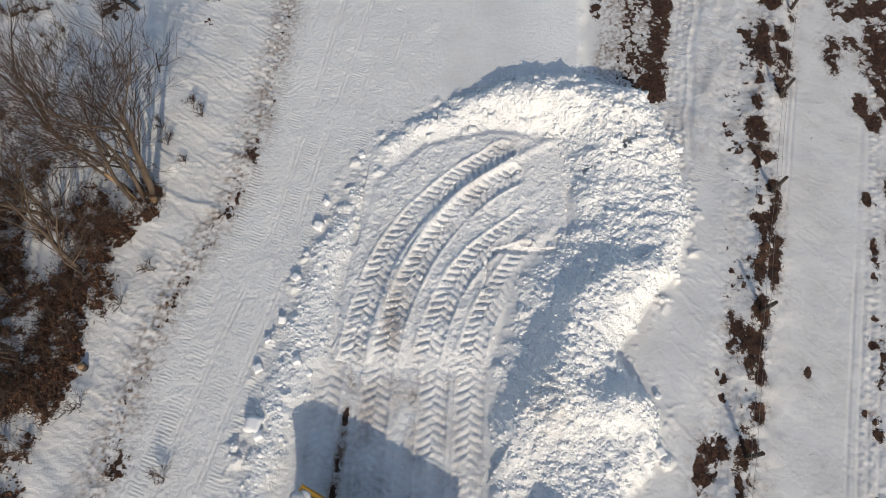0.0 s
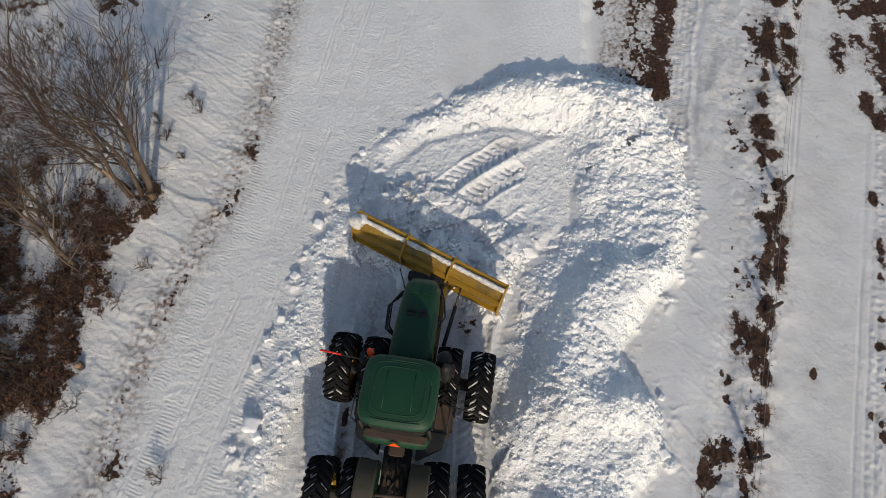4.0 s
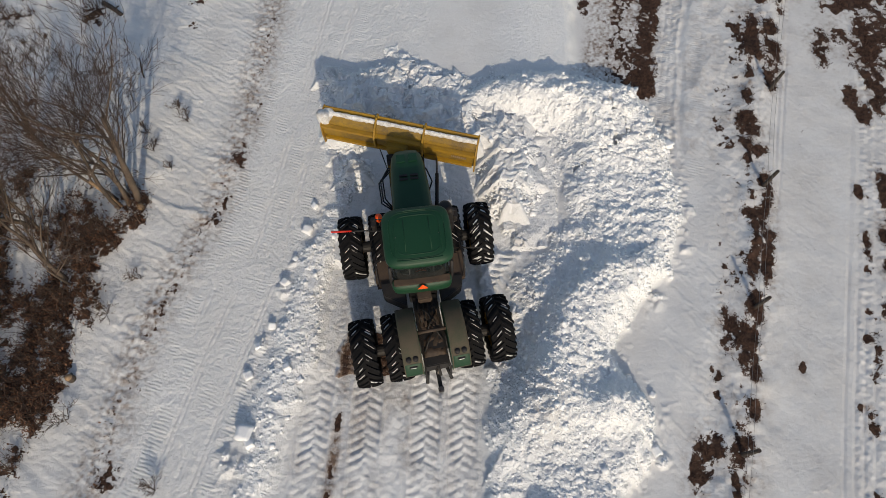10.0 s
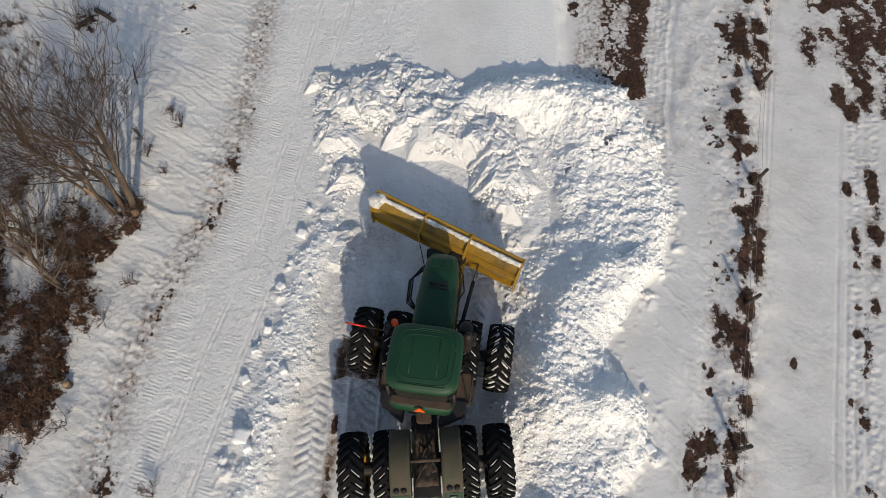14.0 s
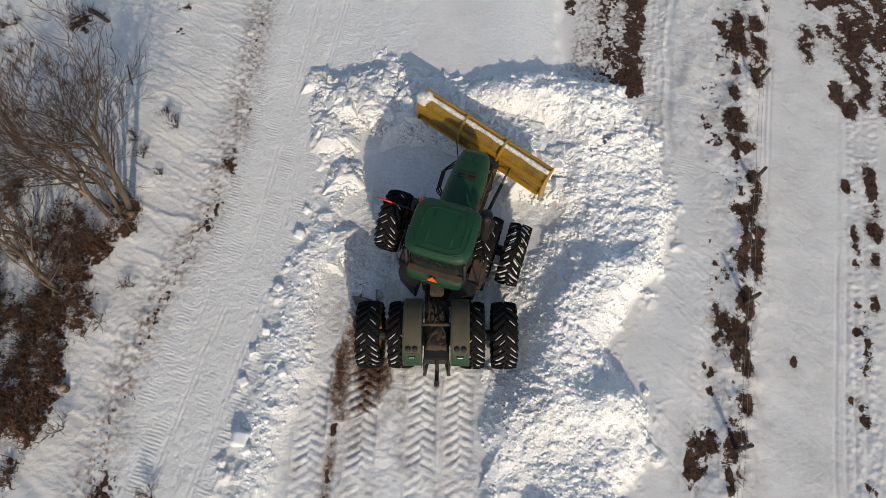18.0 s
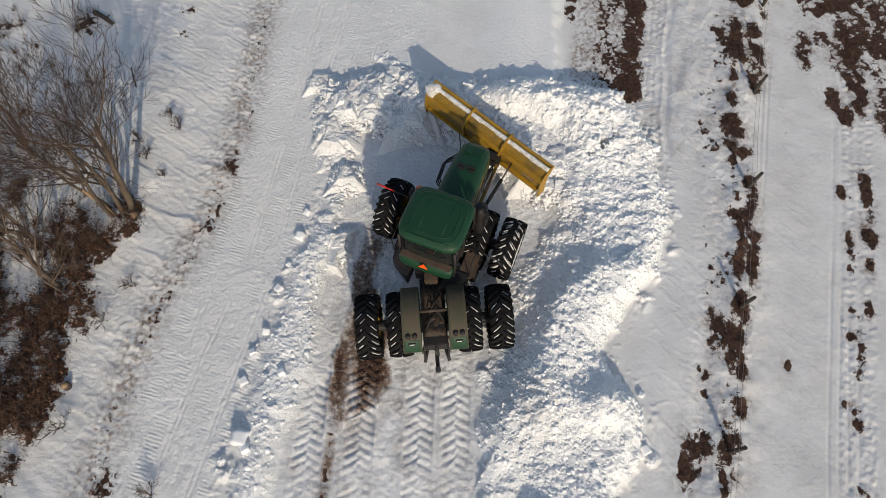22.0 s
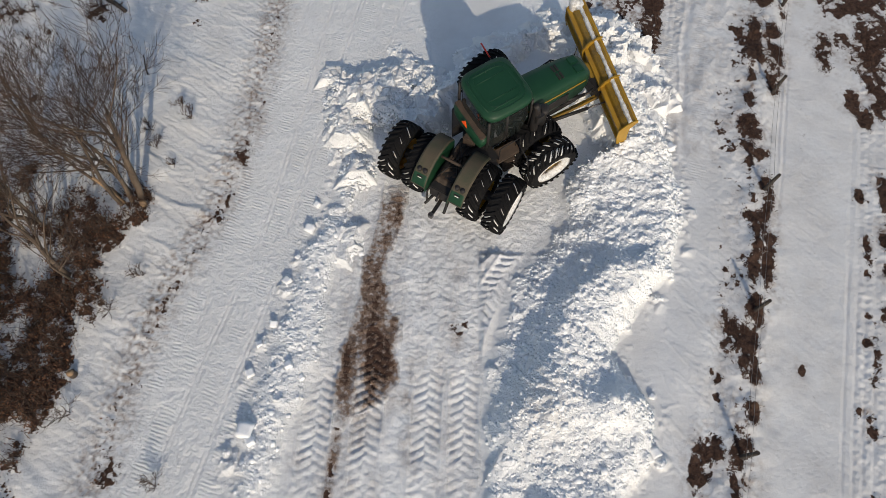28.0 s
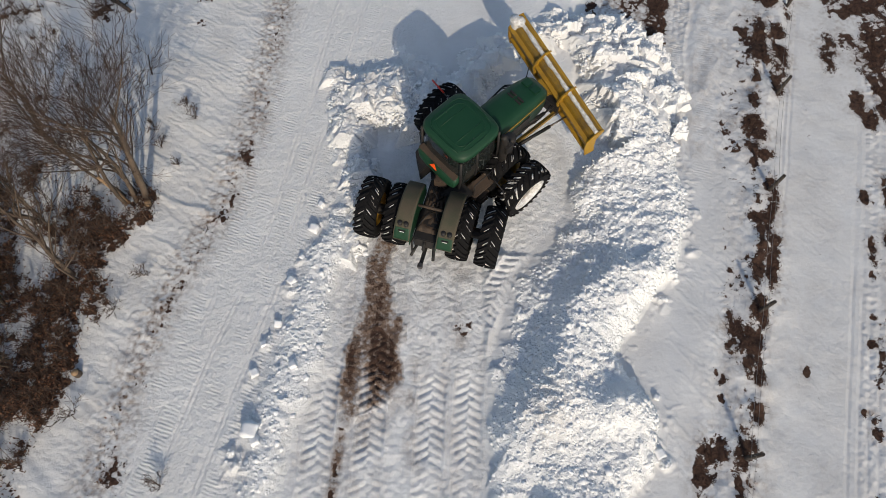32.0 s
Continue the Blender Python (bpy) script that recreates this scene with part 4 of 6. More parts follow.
def pieces():
    """Jittered square pieces of the snow layer wherever the blade will pass."""
    step, n = 0.5, 12
    rng = np.random.default_rng(5)
    cx, cy, m = SWEPT
    gx, gy = np.arange(-6.0, 9.0, step), np.arange(3.6, 17.5, step)
    JX = gx[None, :] + rng.uniform(-0.3, 0.3, (len(gy), len(gx))) * step
    JY = gy[:, None] + rng.uniform(-0.3, 0.3, (len(gy), len(gx))) * step
    made = []
    t = np.linspace(0, 1, n)
    U, V = np.meshgrid(t, t)
    for j in range(len(gy) - 1):
        for i in range(len(gx) - 1):
            mx, my = JX[j:j + 2, i:i + 2].mean(), JY[j:j + 2, i:i + 2].mean()
            if not m[min(int((my - 2) / 0.15), m.shape[0] - 1), min(int((mx + 8) / 0.15), m.shape[1] - 1)]:
                continue
            X = (JX[j, i] * (1 - U) + JX[j, i + 1] * U) * (1 - V) + (JX[j + 1, i] * (1 - U) + JX[j + 1, i + 1] * U) * V
            Y = (JY[j, i] * (1 - U) + JY[j, i + 1] * U) * (1 - V) + (JY[j + 1, i] * (1 - U) + JY[j + 1, i + 1] * U) * V
            made.append((mx, my, X.ravel(), Y.ravel()))
    x, y = np.concatenate([p[2] for p in made]), np.concatenate([p[3] for p in made])
    low = base_height(x, y) + scraped(x, y)[0]
    hp, _ = heap(x, y)
    lo, on, shade = loose(x, y)
    top = low + hp + lo
    e = 0.03
    gx_, gy_ = (first_height(x + e, y) - top) / e, (first_height(x, y + e) - top) / e
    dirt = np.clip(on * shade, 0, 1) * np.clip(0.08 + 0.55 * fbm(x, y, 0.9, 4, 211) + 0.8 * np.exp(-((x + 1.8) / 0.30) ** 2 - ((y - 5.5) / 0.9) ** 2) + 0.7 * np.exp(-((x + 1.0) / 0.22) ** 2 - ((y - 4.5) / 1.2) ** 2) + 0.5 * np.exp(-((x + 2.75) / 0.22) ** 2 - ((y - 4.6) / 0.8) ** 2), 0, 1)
    k = n * n
    ring = list(range(n)) + [n * r + n - 1 for r in range(1, n)] + [n * n - 1 - r for r in range(1, n)] + [n * r for r in range(n - 2, 0, -1)]
    out = []
    for q, (mx, my, X, Y) in enumerate(made):
        z, l = top[q * k:(q + 1) * k], low[q * k:(q + 1) * k]
        if (z - l).max() < 0.015:
            continue
        zc = float(l.mean())
        verts = [(X[v] - mx, Y[v] - my, z[v] - zc) for v in range(k)]
        verts += [verts[v] for v in ring]
        e = len(ring)
        steps = ((1.15, 0.7), (1.35, 0.35), (1.6, -0.05), (1.95, -0.2), (2.4, -0.36), (3.0, -0.56))
        for g, (out_, down) in enumerate(steps):
            swell = np.interp(np.arange(e), np.arange(0, e + 4, 4), np.append(0, rng.uniform(-0.12, 0.12, (e + 3) // 4)))
            for q_, v in enumerate(ring):
                a_ = out_ + swell[q_] * (out_ - 0.8) + rng.uniform(-0.08, 0.08)
                verts.append(((X[v] - mx) * a_, (Y[v] - my) * a_, l[v] - zc + (down * (z[v] - l[v]) - 0.015 if down > 0 else down) + rng.uniform(-0.035, 0.02) * (1 + 0.4 * (g > 0))))
        faces = [(r * n + c, r * n + c + 1, (r + 1) * n + c + 1, (r + 1) * n + c) for r in range(n - 1) for c in range(n - 1)]
        for g in range(len(steps)):
            o_ = k + g * e
            faces += [(o_ + (v + 1) % e, o_ + v, o_ + e + v, o_ + e + (v + 1) % e) for v in range(e)]
        me = bpy.data.meshes.new("snow_clod")
        me.from_pydata(verts, [], faces)
        d = dirt[q * k:(q + 1) * k]
        s = slice(q * k, (q + 1) * k)
        more = len(verts) - k
        vx, vy = np.array([p[0] + mx for p in verts]), np.array([p[1] + my for p in verts])
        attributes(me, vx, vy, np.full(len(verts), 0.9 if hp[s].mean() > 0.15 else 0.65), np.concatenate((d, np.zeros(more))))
        me.materials.append(GROUND)
        me.shade_smooth()
        nor = np.stack((-gx_[s], -gy_[s], np.ones(k)), -1)
        nor = np.concatenate((nor / np.linalg.norm(nor, axis=1)[:, None], np.zeros((more, 3))))
        me.normals_split_custom_set_from_vertices(nor.tolist())
        ob = tagged(new("snow_clod", me), "loose clod of ploughed snow in the blade's way", "clod", "pushed snow")
        ob.matrix_basis = pose(mx, my, zc)
        crumbs(ob, X - mx, Y - my, z - zc, rng, 55 if hp[s].mean() > 0.12 else 12, 220)
        out.append((ob, mx, my, zc, float((z - l).mean())))
    return out


SLABS = pieces()


def push_rows():
    """Where each piece lies, quarter second by quarter second, as the blade carries it along."""
    rng = np.random.default_rng(9)
    n = len(SLABS)
    c = np.array([(s[1], s[2]) for s in SLABS])
    start = c.copy()
    thick = np.array([s[4] for s in SLABS])
    off = 0.15 + 2.9 * rng.random(n)
    rise = np.clip(0.66 - 0.13 * (off - 0.7) ** 2, 0.05, None) + rng.normal(0, 0.03, n) - np.clip(thick, 0.1, 0.75)
    tilt, turn = rng.normal(0, 2.0, (n, 2)), rng.normal(0, 10, n)
    went, first = np.zeros(n), np.full(n, np.nan)
    rows = [[(0.0, *start[i], 0.0)] for i in range(n)]
    for step in range(0, 321):
        t = step * 0.1
        if t < 7.7 or 13.8 < t < 28.7:
            p, b, nn = blade_at(t)
            rel = c - p
            a, f = rel @ b, rel @ nn
            reach = (0.2 + (off - 0.15) * np.clip(went / 1.3, 0, 1)) * np.clip(1.15 - (np.abs(a) / (BLADE_HALF + 0.9)) ** 4, 0, 1)
            hit = (np.abs(a) < BLADE_HALF + 0.1 + 0.25 * off) & (f > -0.7) & (f < reach)
            d = np.where(hit, reach - f, 0.0)
            ahead = radians(state(t)[2])
            fwd = np.array((math.cos(ahead), math.sin(ahead)))
            slide = d * (0.15 if t > 14 else 0.0) + d * np.where((c[:, 1] > 10.5) & (t < 14), 0.26, 0.05) * a
            c = c + (d / (fwd @ nn))[:, None] * fwd + slide[:, None] * b
            went = went + d
            first = np.where(np.isnan(first) & hit, np.abs(a), first)
        if step % 3 == 0 or step == 320:
            for i in range(n):
                rows[i].append((max(t, 0.05), c[i, 0], c[i, 1], went[i]))
    rise = np.where(rise > 0, rise * np.clip(1.15 - 0.85 * (np.nan_to_num(first) / BLADE_HALF) ** 4, 0.1, 1), rise)
    for i, (ob, mx, my, zc, th) in enumerate(SLABS):
        r = rows[i]
        if r[-1][3] < 0.02:
            continue
        keep = [r[k] for k in range(len(r)) if k in (0, len(r) - 1) or r[k][3] != r[k - 1][3] or r[min(k + 1, len(r) - 1)][3] != r[k][3]]
        m = []
        for t, x, y, w in keep:
            k = min(1.0, w / 0.9)
            m.append((t, pose(x, y, zc + k * rise[i] + 0.05 * k, tilt[i, 0] * k, tilt[i, 1] * k, turn[i] * k)))
        walk(ob, m)


# ---- mud that the slipping wheels dig out ----
def mud_of(x, y):
    """How much mud the wheels bring up at a place in the left-hand wheel track, 0 to 1."""
    lo = np.interp(y, (1.5, 3.0, 3.6, 4.7, 6.2, 7.9, 9.4, 10.7, 11.5), (-3.1, -3.3, -3.2, -2.95, -2.75, -2.6, -2.2, -1.9, -1.75))
    hi = np.interp(y, (1.5, 3.0, 3.6, 4.7, 5.4, 6.5, 7.7, 8.9, 10.7, 11.5), (-3.0, -2.5, -1.7, -1.3, -1.45, -1.72, -1.78, -1.58, -1.35, -1.2))
    mid, half = (lo + hi) / 2, (hi - lo) / 2
    wob = 0.38 * fbm(x, y * 0.6, 0.6, 5, 221, 0.6)
    m = smooth(0.25, -0.32, np.abs(x - mid) - half + wob) * smooth(2.4, 4.6, y + 2 * wob) * smooth(11.6, 10.2, y)
    return np.clip(m * (0.9 + 0.8 * fbm(x * 2.4, y * 0.45, 1.0, 4, 223) + 0.4 * fbm(x, y, 0.12, 3, 225)), 0, 1)


def dig_mud():
    """Ragged patches of churned ground under the left-hand wheels; the slipping wheels heave each one up at its time."""
    rng = np.random.default_rng(23)
    step, n = 0.42, 13
    gx, gy = np.arange(-3.9, -0.4, step), np.arange(2.3, 11.8, step)
    JX = gx[None, :] + rng.uniform(-0.35, 0.35, (len(gy), len(gx))) * step
    JY = gy[:, None] + rng.uniform(-0.35, 0.35, (len(gy), len(gx))) * step
    t = np.linspace(-0.03, 1.03, n)
    U, V = np.meshgrid(t, t)
    rim = list(range(n)) + [n * r + n - 1 for r in range(1, n)] + [n * n - 1 - r for r in range(1, n)] + [n * r for r in range(n - 2, 0, -1)]
    out = []
    for j in range(len(gy) - 1):
        for i in range(len(gx) - 1):
            X = ((JX[j, i] * (1 - U) + JX[j, i + 1] * U) * (1 - V) + (JX[j + 1, i] * (1 - U) + JX[j + 1, i + 1] * U) * V).ravel()
            Y = ((JY[j, i] * (1 - U) + JY[j, i + 1] * U) * (1 - V) + (JY[j + 1, i] * (1 - U) + JY[j + 1, i + 1] * U) * V).ravel()
            m = mud_of(X, Y)
            if m.mean() < 0.04:
                continue
            mx, my = float(X.mean()), float(Y.mean())
            print_, lug = np.zeros_like(X), smooth(5.6, 4.6, Y)
            for r in RUTS[:2]:
                print_ = print_ + tread(*along(X, Y, r), 0.42, 0.03, 0.27, 0.05) * lug
            low = base_height(X, Y) + scraped(X, Y)[0]
            z = low - 0.02 + 0.052 * smooth(0.0, 0.3, m) + 0.6 * print_ + m * 0.03 * fbm(X, Y, 0.2, 3, 227)
            zc = float(low.mean())
            verts = list(zip((X - mx).tolist(), (Y - my).tolist(), (z - zc).tolist()))
            k, e = n * n, len(rim)
            verts += [(verts[v][0] * 1.06, verts[v][1] * 1.06, verts[v][2] - 0.09) for v in rim]
            faces = [(r * n + c, r * n + c + 1, (r + 1) * n + c + 1, (r + 1) * n + c) for r in range(n - 1) for c in range(n - 1)]
            faces += [(rim[(v + 1) % e], rim[v], k + v, k + (v + 1) % e) for v in range(e)]
            me = bpy.data.meshes.new("churned_mud")
            me.from_pydata(verts, [], faces)
            mm = np.concatenate((m, m[rim]))
            vx, vy = np.concatenate((X, X[rim])), np.concatenate((Y, Y[rim]))
            attributes(me, vx, vy, np.full(len(verts), 0.5), 2.3 * mm)
            me.attributes["soil"].data.foreach_set("value", np.asarray(0.56 * mm, np.float32))
            me.materials.append(GROUND)
            me.shade_smooth()
            if my < 5.7:
                when = rng.uniform(6.2, 7.0) if my > 4.4 else 16.6 + 0.9 * (4.4 - my) + rng.uniform(0, 0.5)
            elif my < 9.4:
                when = 17.2 + 0.5 * (my - 5.7) + rng.uniform(0, 0.4)
            else:
                when = 25.6 + 0.5 * (my - 9.4) + rng.uniform(-0.2, 0.2)
            ob = tagged(new("churned_mud", me), "brown churned mud mixed with snow in the wheel track", "mud", "mud dug up by the wheels")
            out.append((ob, mx, my, float(when), 0.0, zc))
    return out


MUD_CLODS = dig_mud()


def mud_rows():
    for ob, x, y, t, a, z in MUD_CLODS:
        below = pose(x, y + 0.25, z - 0.30, 0, 0, a)
        walk(ob, [(0.0, below), (t - 0.3, below), (t, pose(x, y, z, 0, 0, a)), (32.0, pose(x, y, z, 0, 0, a))])


# ---- the tractor ----
TYRE_R, TYRE_W = 0.98, 0.68


def tyre_mesh():
    """A lugged tractor tyre round the x axis."""
    bm = bmesh.new()
    prof = [(-0.27, 0.56), (-0.33, 0.66), (-0.34, 0.80), (-0.30, 0.90), (-0.18, 0.925), (0.0, 0.935), (0.18, 0.925), (0.30, 0.90), (0.34, 0.80), (0.33, 0.66), (0.27, 0.56)]
    n = 48
    rings = [[(px, r * math.cos(2 * math.pi * k / n), r * math.sin(2 * math.pi * k / n)) for px, r in prof] for k in range(n)]
    vv = [[bm.verts.new(p) for p in r] for r in rings]
    for k in range(n):
        a, b = vv[k], vv[(k + 1) % n]
        for i in range(len(prof) - 1):
            bm.faces.new((a[i], a[i + 1], b[i + 1], b[i]))
    me = mesh_of("tyre", bm, [TYRE], False)
    me.shade_smooth()
    return me


LUGS = 25


def lug_mesh(sgn):
    """One slanting lug on one half of the tread, at the wheel's front."""
    bm = bmesh.new()
    ring = []
    for f in (0.0, 0.33, 0.66, 1.0):
        px, a = sgn * (0.02 + 0.33 * f), 0.30 * f
        ro, ri, w = 0.985 - 0.05 * f ** 3, 0.91 - 0.04 * f, 0.030 + 0.012 * f
        ring.append([(px, r * math.cos(a + s * w), r * math.sin(a + s * w)) for r, s in ((ri, -1.3), (ro, -1), (ro, 1), (ri, 1.3))])
    add_loft(bm, ring)
    return mesh_of("lug", bm, [TYRE])


def packed_mesh(skip, seed, wide=1.0):
    """Snow caught between the lugs, in uneven patches."""
    bm = bmesh.new()
    rng = random.Random(seed)
    for k in range(50):
        for sgn in (-1, 1):
            if rng.random() < skip:
                continue
            a0 = 2 * math.pi * (k / 2 + (0.5 if sgn > 0 else 0) + 0.5 + rng.uniform(-0.1, 0.1)) / 25
            lo, hi = sorted((rng.uniform(0, 0.35), rng.uniform(0.45, 1.0)))
            ring = []
            for q in range(4):
                f = lo + (hi - lo) * q / 3
                a, px = a0 + 0.30 * f, sgn * (0.02 + 0.31 * f)
                ro, w = 0.955 - 0.05 * f ** 3 + rng.uniform(-0.015, 0.015), wide * rng.uniform(0.010, 0.028)
                ring.append([(px, r * math.cos(a + s * w), r * math.sin(a + s * w)) for r, s in ((0.87, -1), (ro, -0.8), (ro, 0.8), (0.87, 1))])
            add_loft(bm, ring)
    return mesh_of("packed_snow", bm, [PACKED], True)


def rim_mesh():
    bm = bmesh.new()
    n = 32
    for prof in ([(0.24, 0.58), (0.26, 0.55), (0.20, 0.50), (0.06, 0.46), (0.02, 0.30), (0.05, 0.20), (0.14, 0.18), (0.16, 0.10), (0.16, 0.0)],):
        for mirror in (1, -1):
            vv = [[bm.verts.new((mirror * px, r * math.cos(2 * math.pi * k / n), r * math.sin(2 * math.pi * k / n))) for px, r in prof] for k in range(n)]
            for k in range(n):
                a, b = vv[k], vv[(k + 1) % n]
                for i in range(len(prof) - 1):
                    bm.faces.new((a[i], a[i + 1], b[i + 1], b[i]))
    for k in range(10):
        a = 2 * math.pi * k / 10
        m = Matrix.Translation((0, 0.25 * math.cos(a), 0.25 * math.sin(a)))
        add_box(bm, -0.09, 0.09, -0.02, 0.02, -0.02, 0.02, m)
    return mesh_of("rim", bm, [YELLOW], False)


def build_tractor():
    tractor = tagged(new("tractor"), "green articulated farm tractor on dual wheels with a yellow snow blade", "tractor")
    shared = {"tyre": tyre_mesh(), "rim": rim_mesh(), "packed_snow": packed_mesh(0.35, 4, 0.75)}
    thick = packed_mesh(0.06, 6, 1.7)
    pair = [(sgn, lug_mesh(sgn)) for sgn in (-1, 1)]
    # front half
    box_part("front_chassis", -0.42, 0.42, -0.25, 3.85, 0.72, 1.35, BLACK, tractor, "grimy black front frame")
    bm = bmesh.new()
    add_tube(bm, [(-1.75, 1.62, 0.98), (1.75, 1.62, 0.98)], 0.17, 14)
    add_tube(bm, [(-0.55, 1.62, 0.98), (0.55, 1.62, 0.98)], 0.30, 14)
    part("front_axle", bm, BLACK, tractor)
    bm = bmesh.new()
    rings = []
    for y, w, zt, zb in ((1.35, 0.58, 2.62, 1.45), (2.0, 0.58, 2.60, 1.42), (2.8, 0.56, 2.55, 1.38), (3.5, 0.52, 2.46, 1.35), (3.92, 0.47, 2.36, 1.38), (4.14, 0.39, 2.18, 1.45), (4.20, 0.30, 2.0, 1.6)):
        rings.append([(-w, y, zb), (-w, y, zt - 0.30), (-w * 0.97, y, zt - 0.14), (-w * 0.84, y, zt - 0.03), (-w * 0.5, y, zt + 0.02), (0, y, zt + 0.03),
                      (w * 0.5, y, zt + 0.02), (w * 0.84, y, zt - 0.03), (w * 0.97, y, zt - 0.14), (w, y, zt - 0.30), (w, y, zb)])
    add_loft(bm, rings)
    hood = part("hood", bm, GREEN, tractor, "glossy green tapered hood", smooth=True)
    for sx in (-1, 1):
        for dy in (0.0, 0.12):
            box_part("hood_vent", sx * 0.16 - 0.12, sx * 0.16 + 0.12, 2.92 + dy, 2.99 + dy, 2.52, 2.588, BLACK, hood, "black louvre", 0.006)
        box_part("hood_panel", sx * 0.18 - 0.13, sx * 0.18 + 0.13, 3.58, 3.88, 2.3, 2.475, GREEN, hood, "raised lid panel", 0.01,
                 Matrix.Translation((0, 3.73, 2.45)) @ Matrix.Rotation(radians(-11), 4, "X") @ Matrix.Translation((0, -3.73, -2.45)))
        bm = bmesh.new()
        add_loft(bm, [[(sx * (w + 0.006), y, z - 0.03), (sx * (w + 0.012), y, z - 0.03), (sx * (w + 0.012), y, z + 0.035), (sx * (w + 0.006), y, z + 0.035)]
                      for y, w, z in ((1.4, 0.58, 2.26), (2.0, 0.58, 2.25), (2.8, 0.56, 2.19), (3.5, 0.52, 2.10), (3.92, 0.47, 2.0))])
        part("stripe", bm, YELLOW, hood, "yellow stripe along the hood")
        box_part("headlight", sx * 0.2 - 0.09, sx * 0.2 + 0.09, 4.16, 4.22, 1.85, 1.98, LAMP, hood, "clear headlight", 0.01)
        box_part("side_grille", sx * 0.56 - 0.02, sx * 0.56 + 0.02, 2.3, 3.2, 1.5, 1.95, BLACK, hood, "black side grille", 0.01)
    # cab
    bm = bmesh.new()
    add_loft(bm, [rounded(0.80, 0.82, 1.75, 28, 5, 0, 0.66), rounded(0.86, 0.86, 2.4, 28, 5, 0, 0.66), rounded(0.84, 0.82, 3.42, 28, 5, 0, 0.66)])
    cab = part("cab", bm, GLASS, tractor, "dark glazed cab", smooth=False)
    for sx in (-1, 1):
        for py, tilt in ((-0.12, 0.02), (0.55, 0.0), (1.44, -0.03)):
            tube_part("pillar", [(sx * 0.80, py - tilt, 1.8), (sx * 0.85, py, 2.4), (sx * 0.83, py + tilt, 3.44)], 0.045, BLACK, cab, "", 6)
    bm = bmesh.new()
    add_loft(bm, [rounded(0.86, 0.80, 3.40, 36, 5, 0, 0.665), rounded(0.93, 0.86, 3.47, 36, 5, 0, 0.665), rounded(0.925, 0.855, 3.58, 36, 5, 0, 0.665), rounded(0.87, 0.80, 3.665, 36, 5, 0, 0.665),
                  rounded(0.6, 0.56, 3.70, 36, 4.5, 0, 0.665), rounded(0.2, 0.18, 3.71, 36, 3, 0, 0.665)])
    roof = part("cab_roof", bm, GREEN, tractor, "green moulded cab roof", smooth=True)
    for sx in (-0.42, 0.42):
        tube_part("roof_rib", [(sx * 1.5, 1.42, 3.63), (sx * 1.45, 0.9, 3.695), (sx * 1.45, 0.3, 3.695), (sx * 1.5, -0.1, 3.62)], 0.022, GREEN, roof, "", 6)
        box_part("roof_clip", sx * 1.4 - 0.025, sx * 1.4 + 0.025, 0.62, 0.65, 3.67, 3.705, STEEL, roof, "small light marker clip", 0.004)
    for w, d, z in ((0.60, 0.56, 3.698), (0.74, 0.68, 3.682)):
        loop = rounded(w, d, z, 36, 4.5, 0, 0.665)
        tube_part("roof_seam", loop + loop[:1], 0.013, GREEN, roof, "", 5)
    for sx in (-0.34, 0.34):
        tube_part("roof_rib", [(sx, 1.12, 3.703), (sx, 0.2, 3.703)], 0.013, GREEN, roof, "", 5)
    tube_part("roof_seam", [(-0.6, -0.02, 3.665), (-0.3, -0.05, 3.68), (0.3, -0.05, 3.68), (0.6, -0.02, 3.665)], 0.020, GREEN, roof, "", 6)
    tube_part("roof_seam", [(-0.5, 1.36, 3.66), (-0.25, 1.39, 3.675), (0.25, 1.39, 3.675), (0.5, 1.36, 3.66)], 0.020, GREEN, roof, "", 6)
    bm = bmesh.new()
    add_loft(bm, [rounded(0.72, 0.10, 2.02, 24, 4, 0, -0.28), rounded(0.80, 0.17, 2.12, 24, 4, 0, -0.26), rounded(0.84, 0.20, 2.38, 24, 4, 0, -0.22), rounded(0.80, 0.14, 2.52, 24, 4, 0, -0.18)])
    cowl = part("rear_cowl", bm, GREEN, tractor, "green rear cowl under the cab window", smooth=True)
    box_part("rear_window_ledge", -0.78, 0.78, -0.34, -0.14, 2.54, 2.62, BROWN_DUST, cowl, "dusty ledge", 0.02)
    bm = bmesh.new()
    tri = [(-0.15, 0), (0.15, 0), (0.0, 0.21)]
    add_loft(bm, [[(a, -0.47 + 0.25 * b, 2.50 + b * 0.85) for a, b in tri], [(a, -0.455 + 0.25 * b, 2.495 + b * 0.85) for a, b in tri]])
    part("slow_vehicle_triangle", bm, ORANGE, tractor, "orange slow-moving-vehicle triangle")
    # steps, platforms, tanks
    box_part("right_platform", 0.86, 1.30, 0.05, 0.95, 1.40, 1.56, BROWN_DUST, tractor, "mud-brown step platform", 0.02)
    box_part("left_platform", -1.25, -0.86, 0.1, 0.9, 1.38, 1.52, BROWN_DUST, tractor, "mud-brown step platform", 0.02)
    for sx in (-1, 1):
        bm = bmesh.new()
        add_loft(bm, [[(sx * 0.5, -0.62, 1.0), (sx * 1.15, -0.22, 1.0), (sx * 1.2, 0.15, 1.0), (sx * 0.5, 0.15, 1.0)], [(sx * 0.5, -0.62, 1.62), (sx * 1.15, -0.22, 1.62), (sx * 1.2, 0.15, 1.62), (sx * 0.5, 0.15, 1.62)]])
        part("fuel_tank", bm, BLACK, tractor, "black tank beside the joint", bevel=0.03)
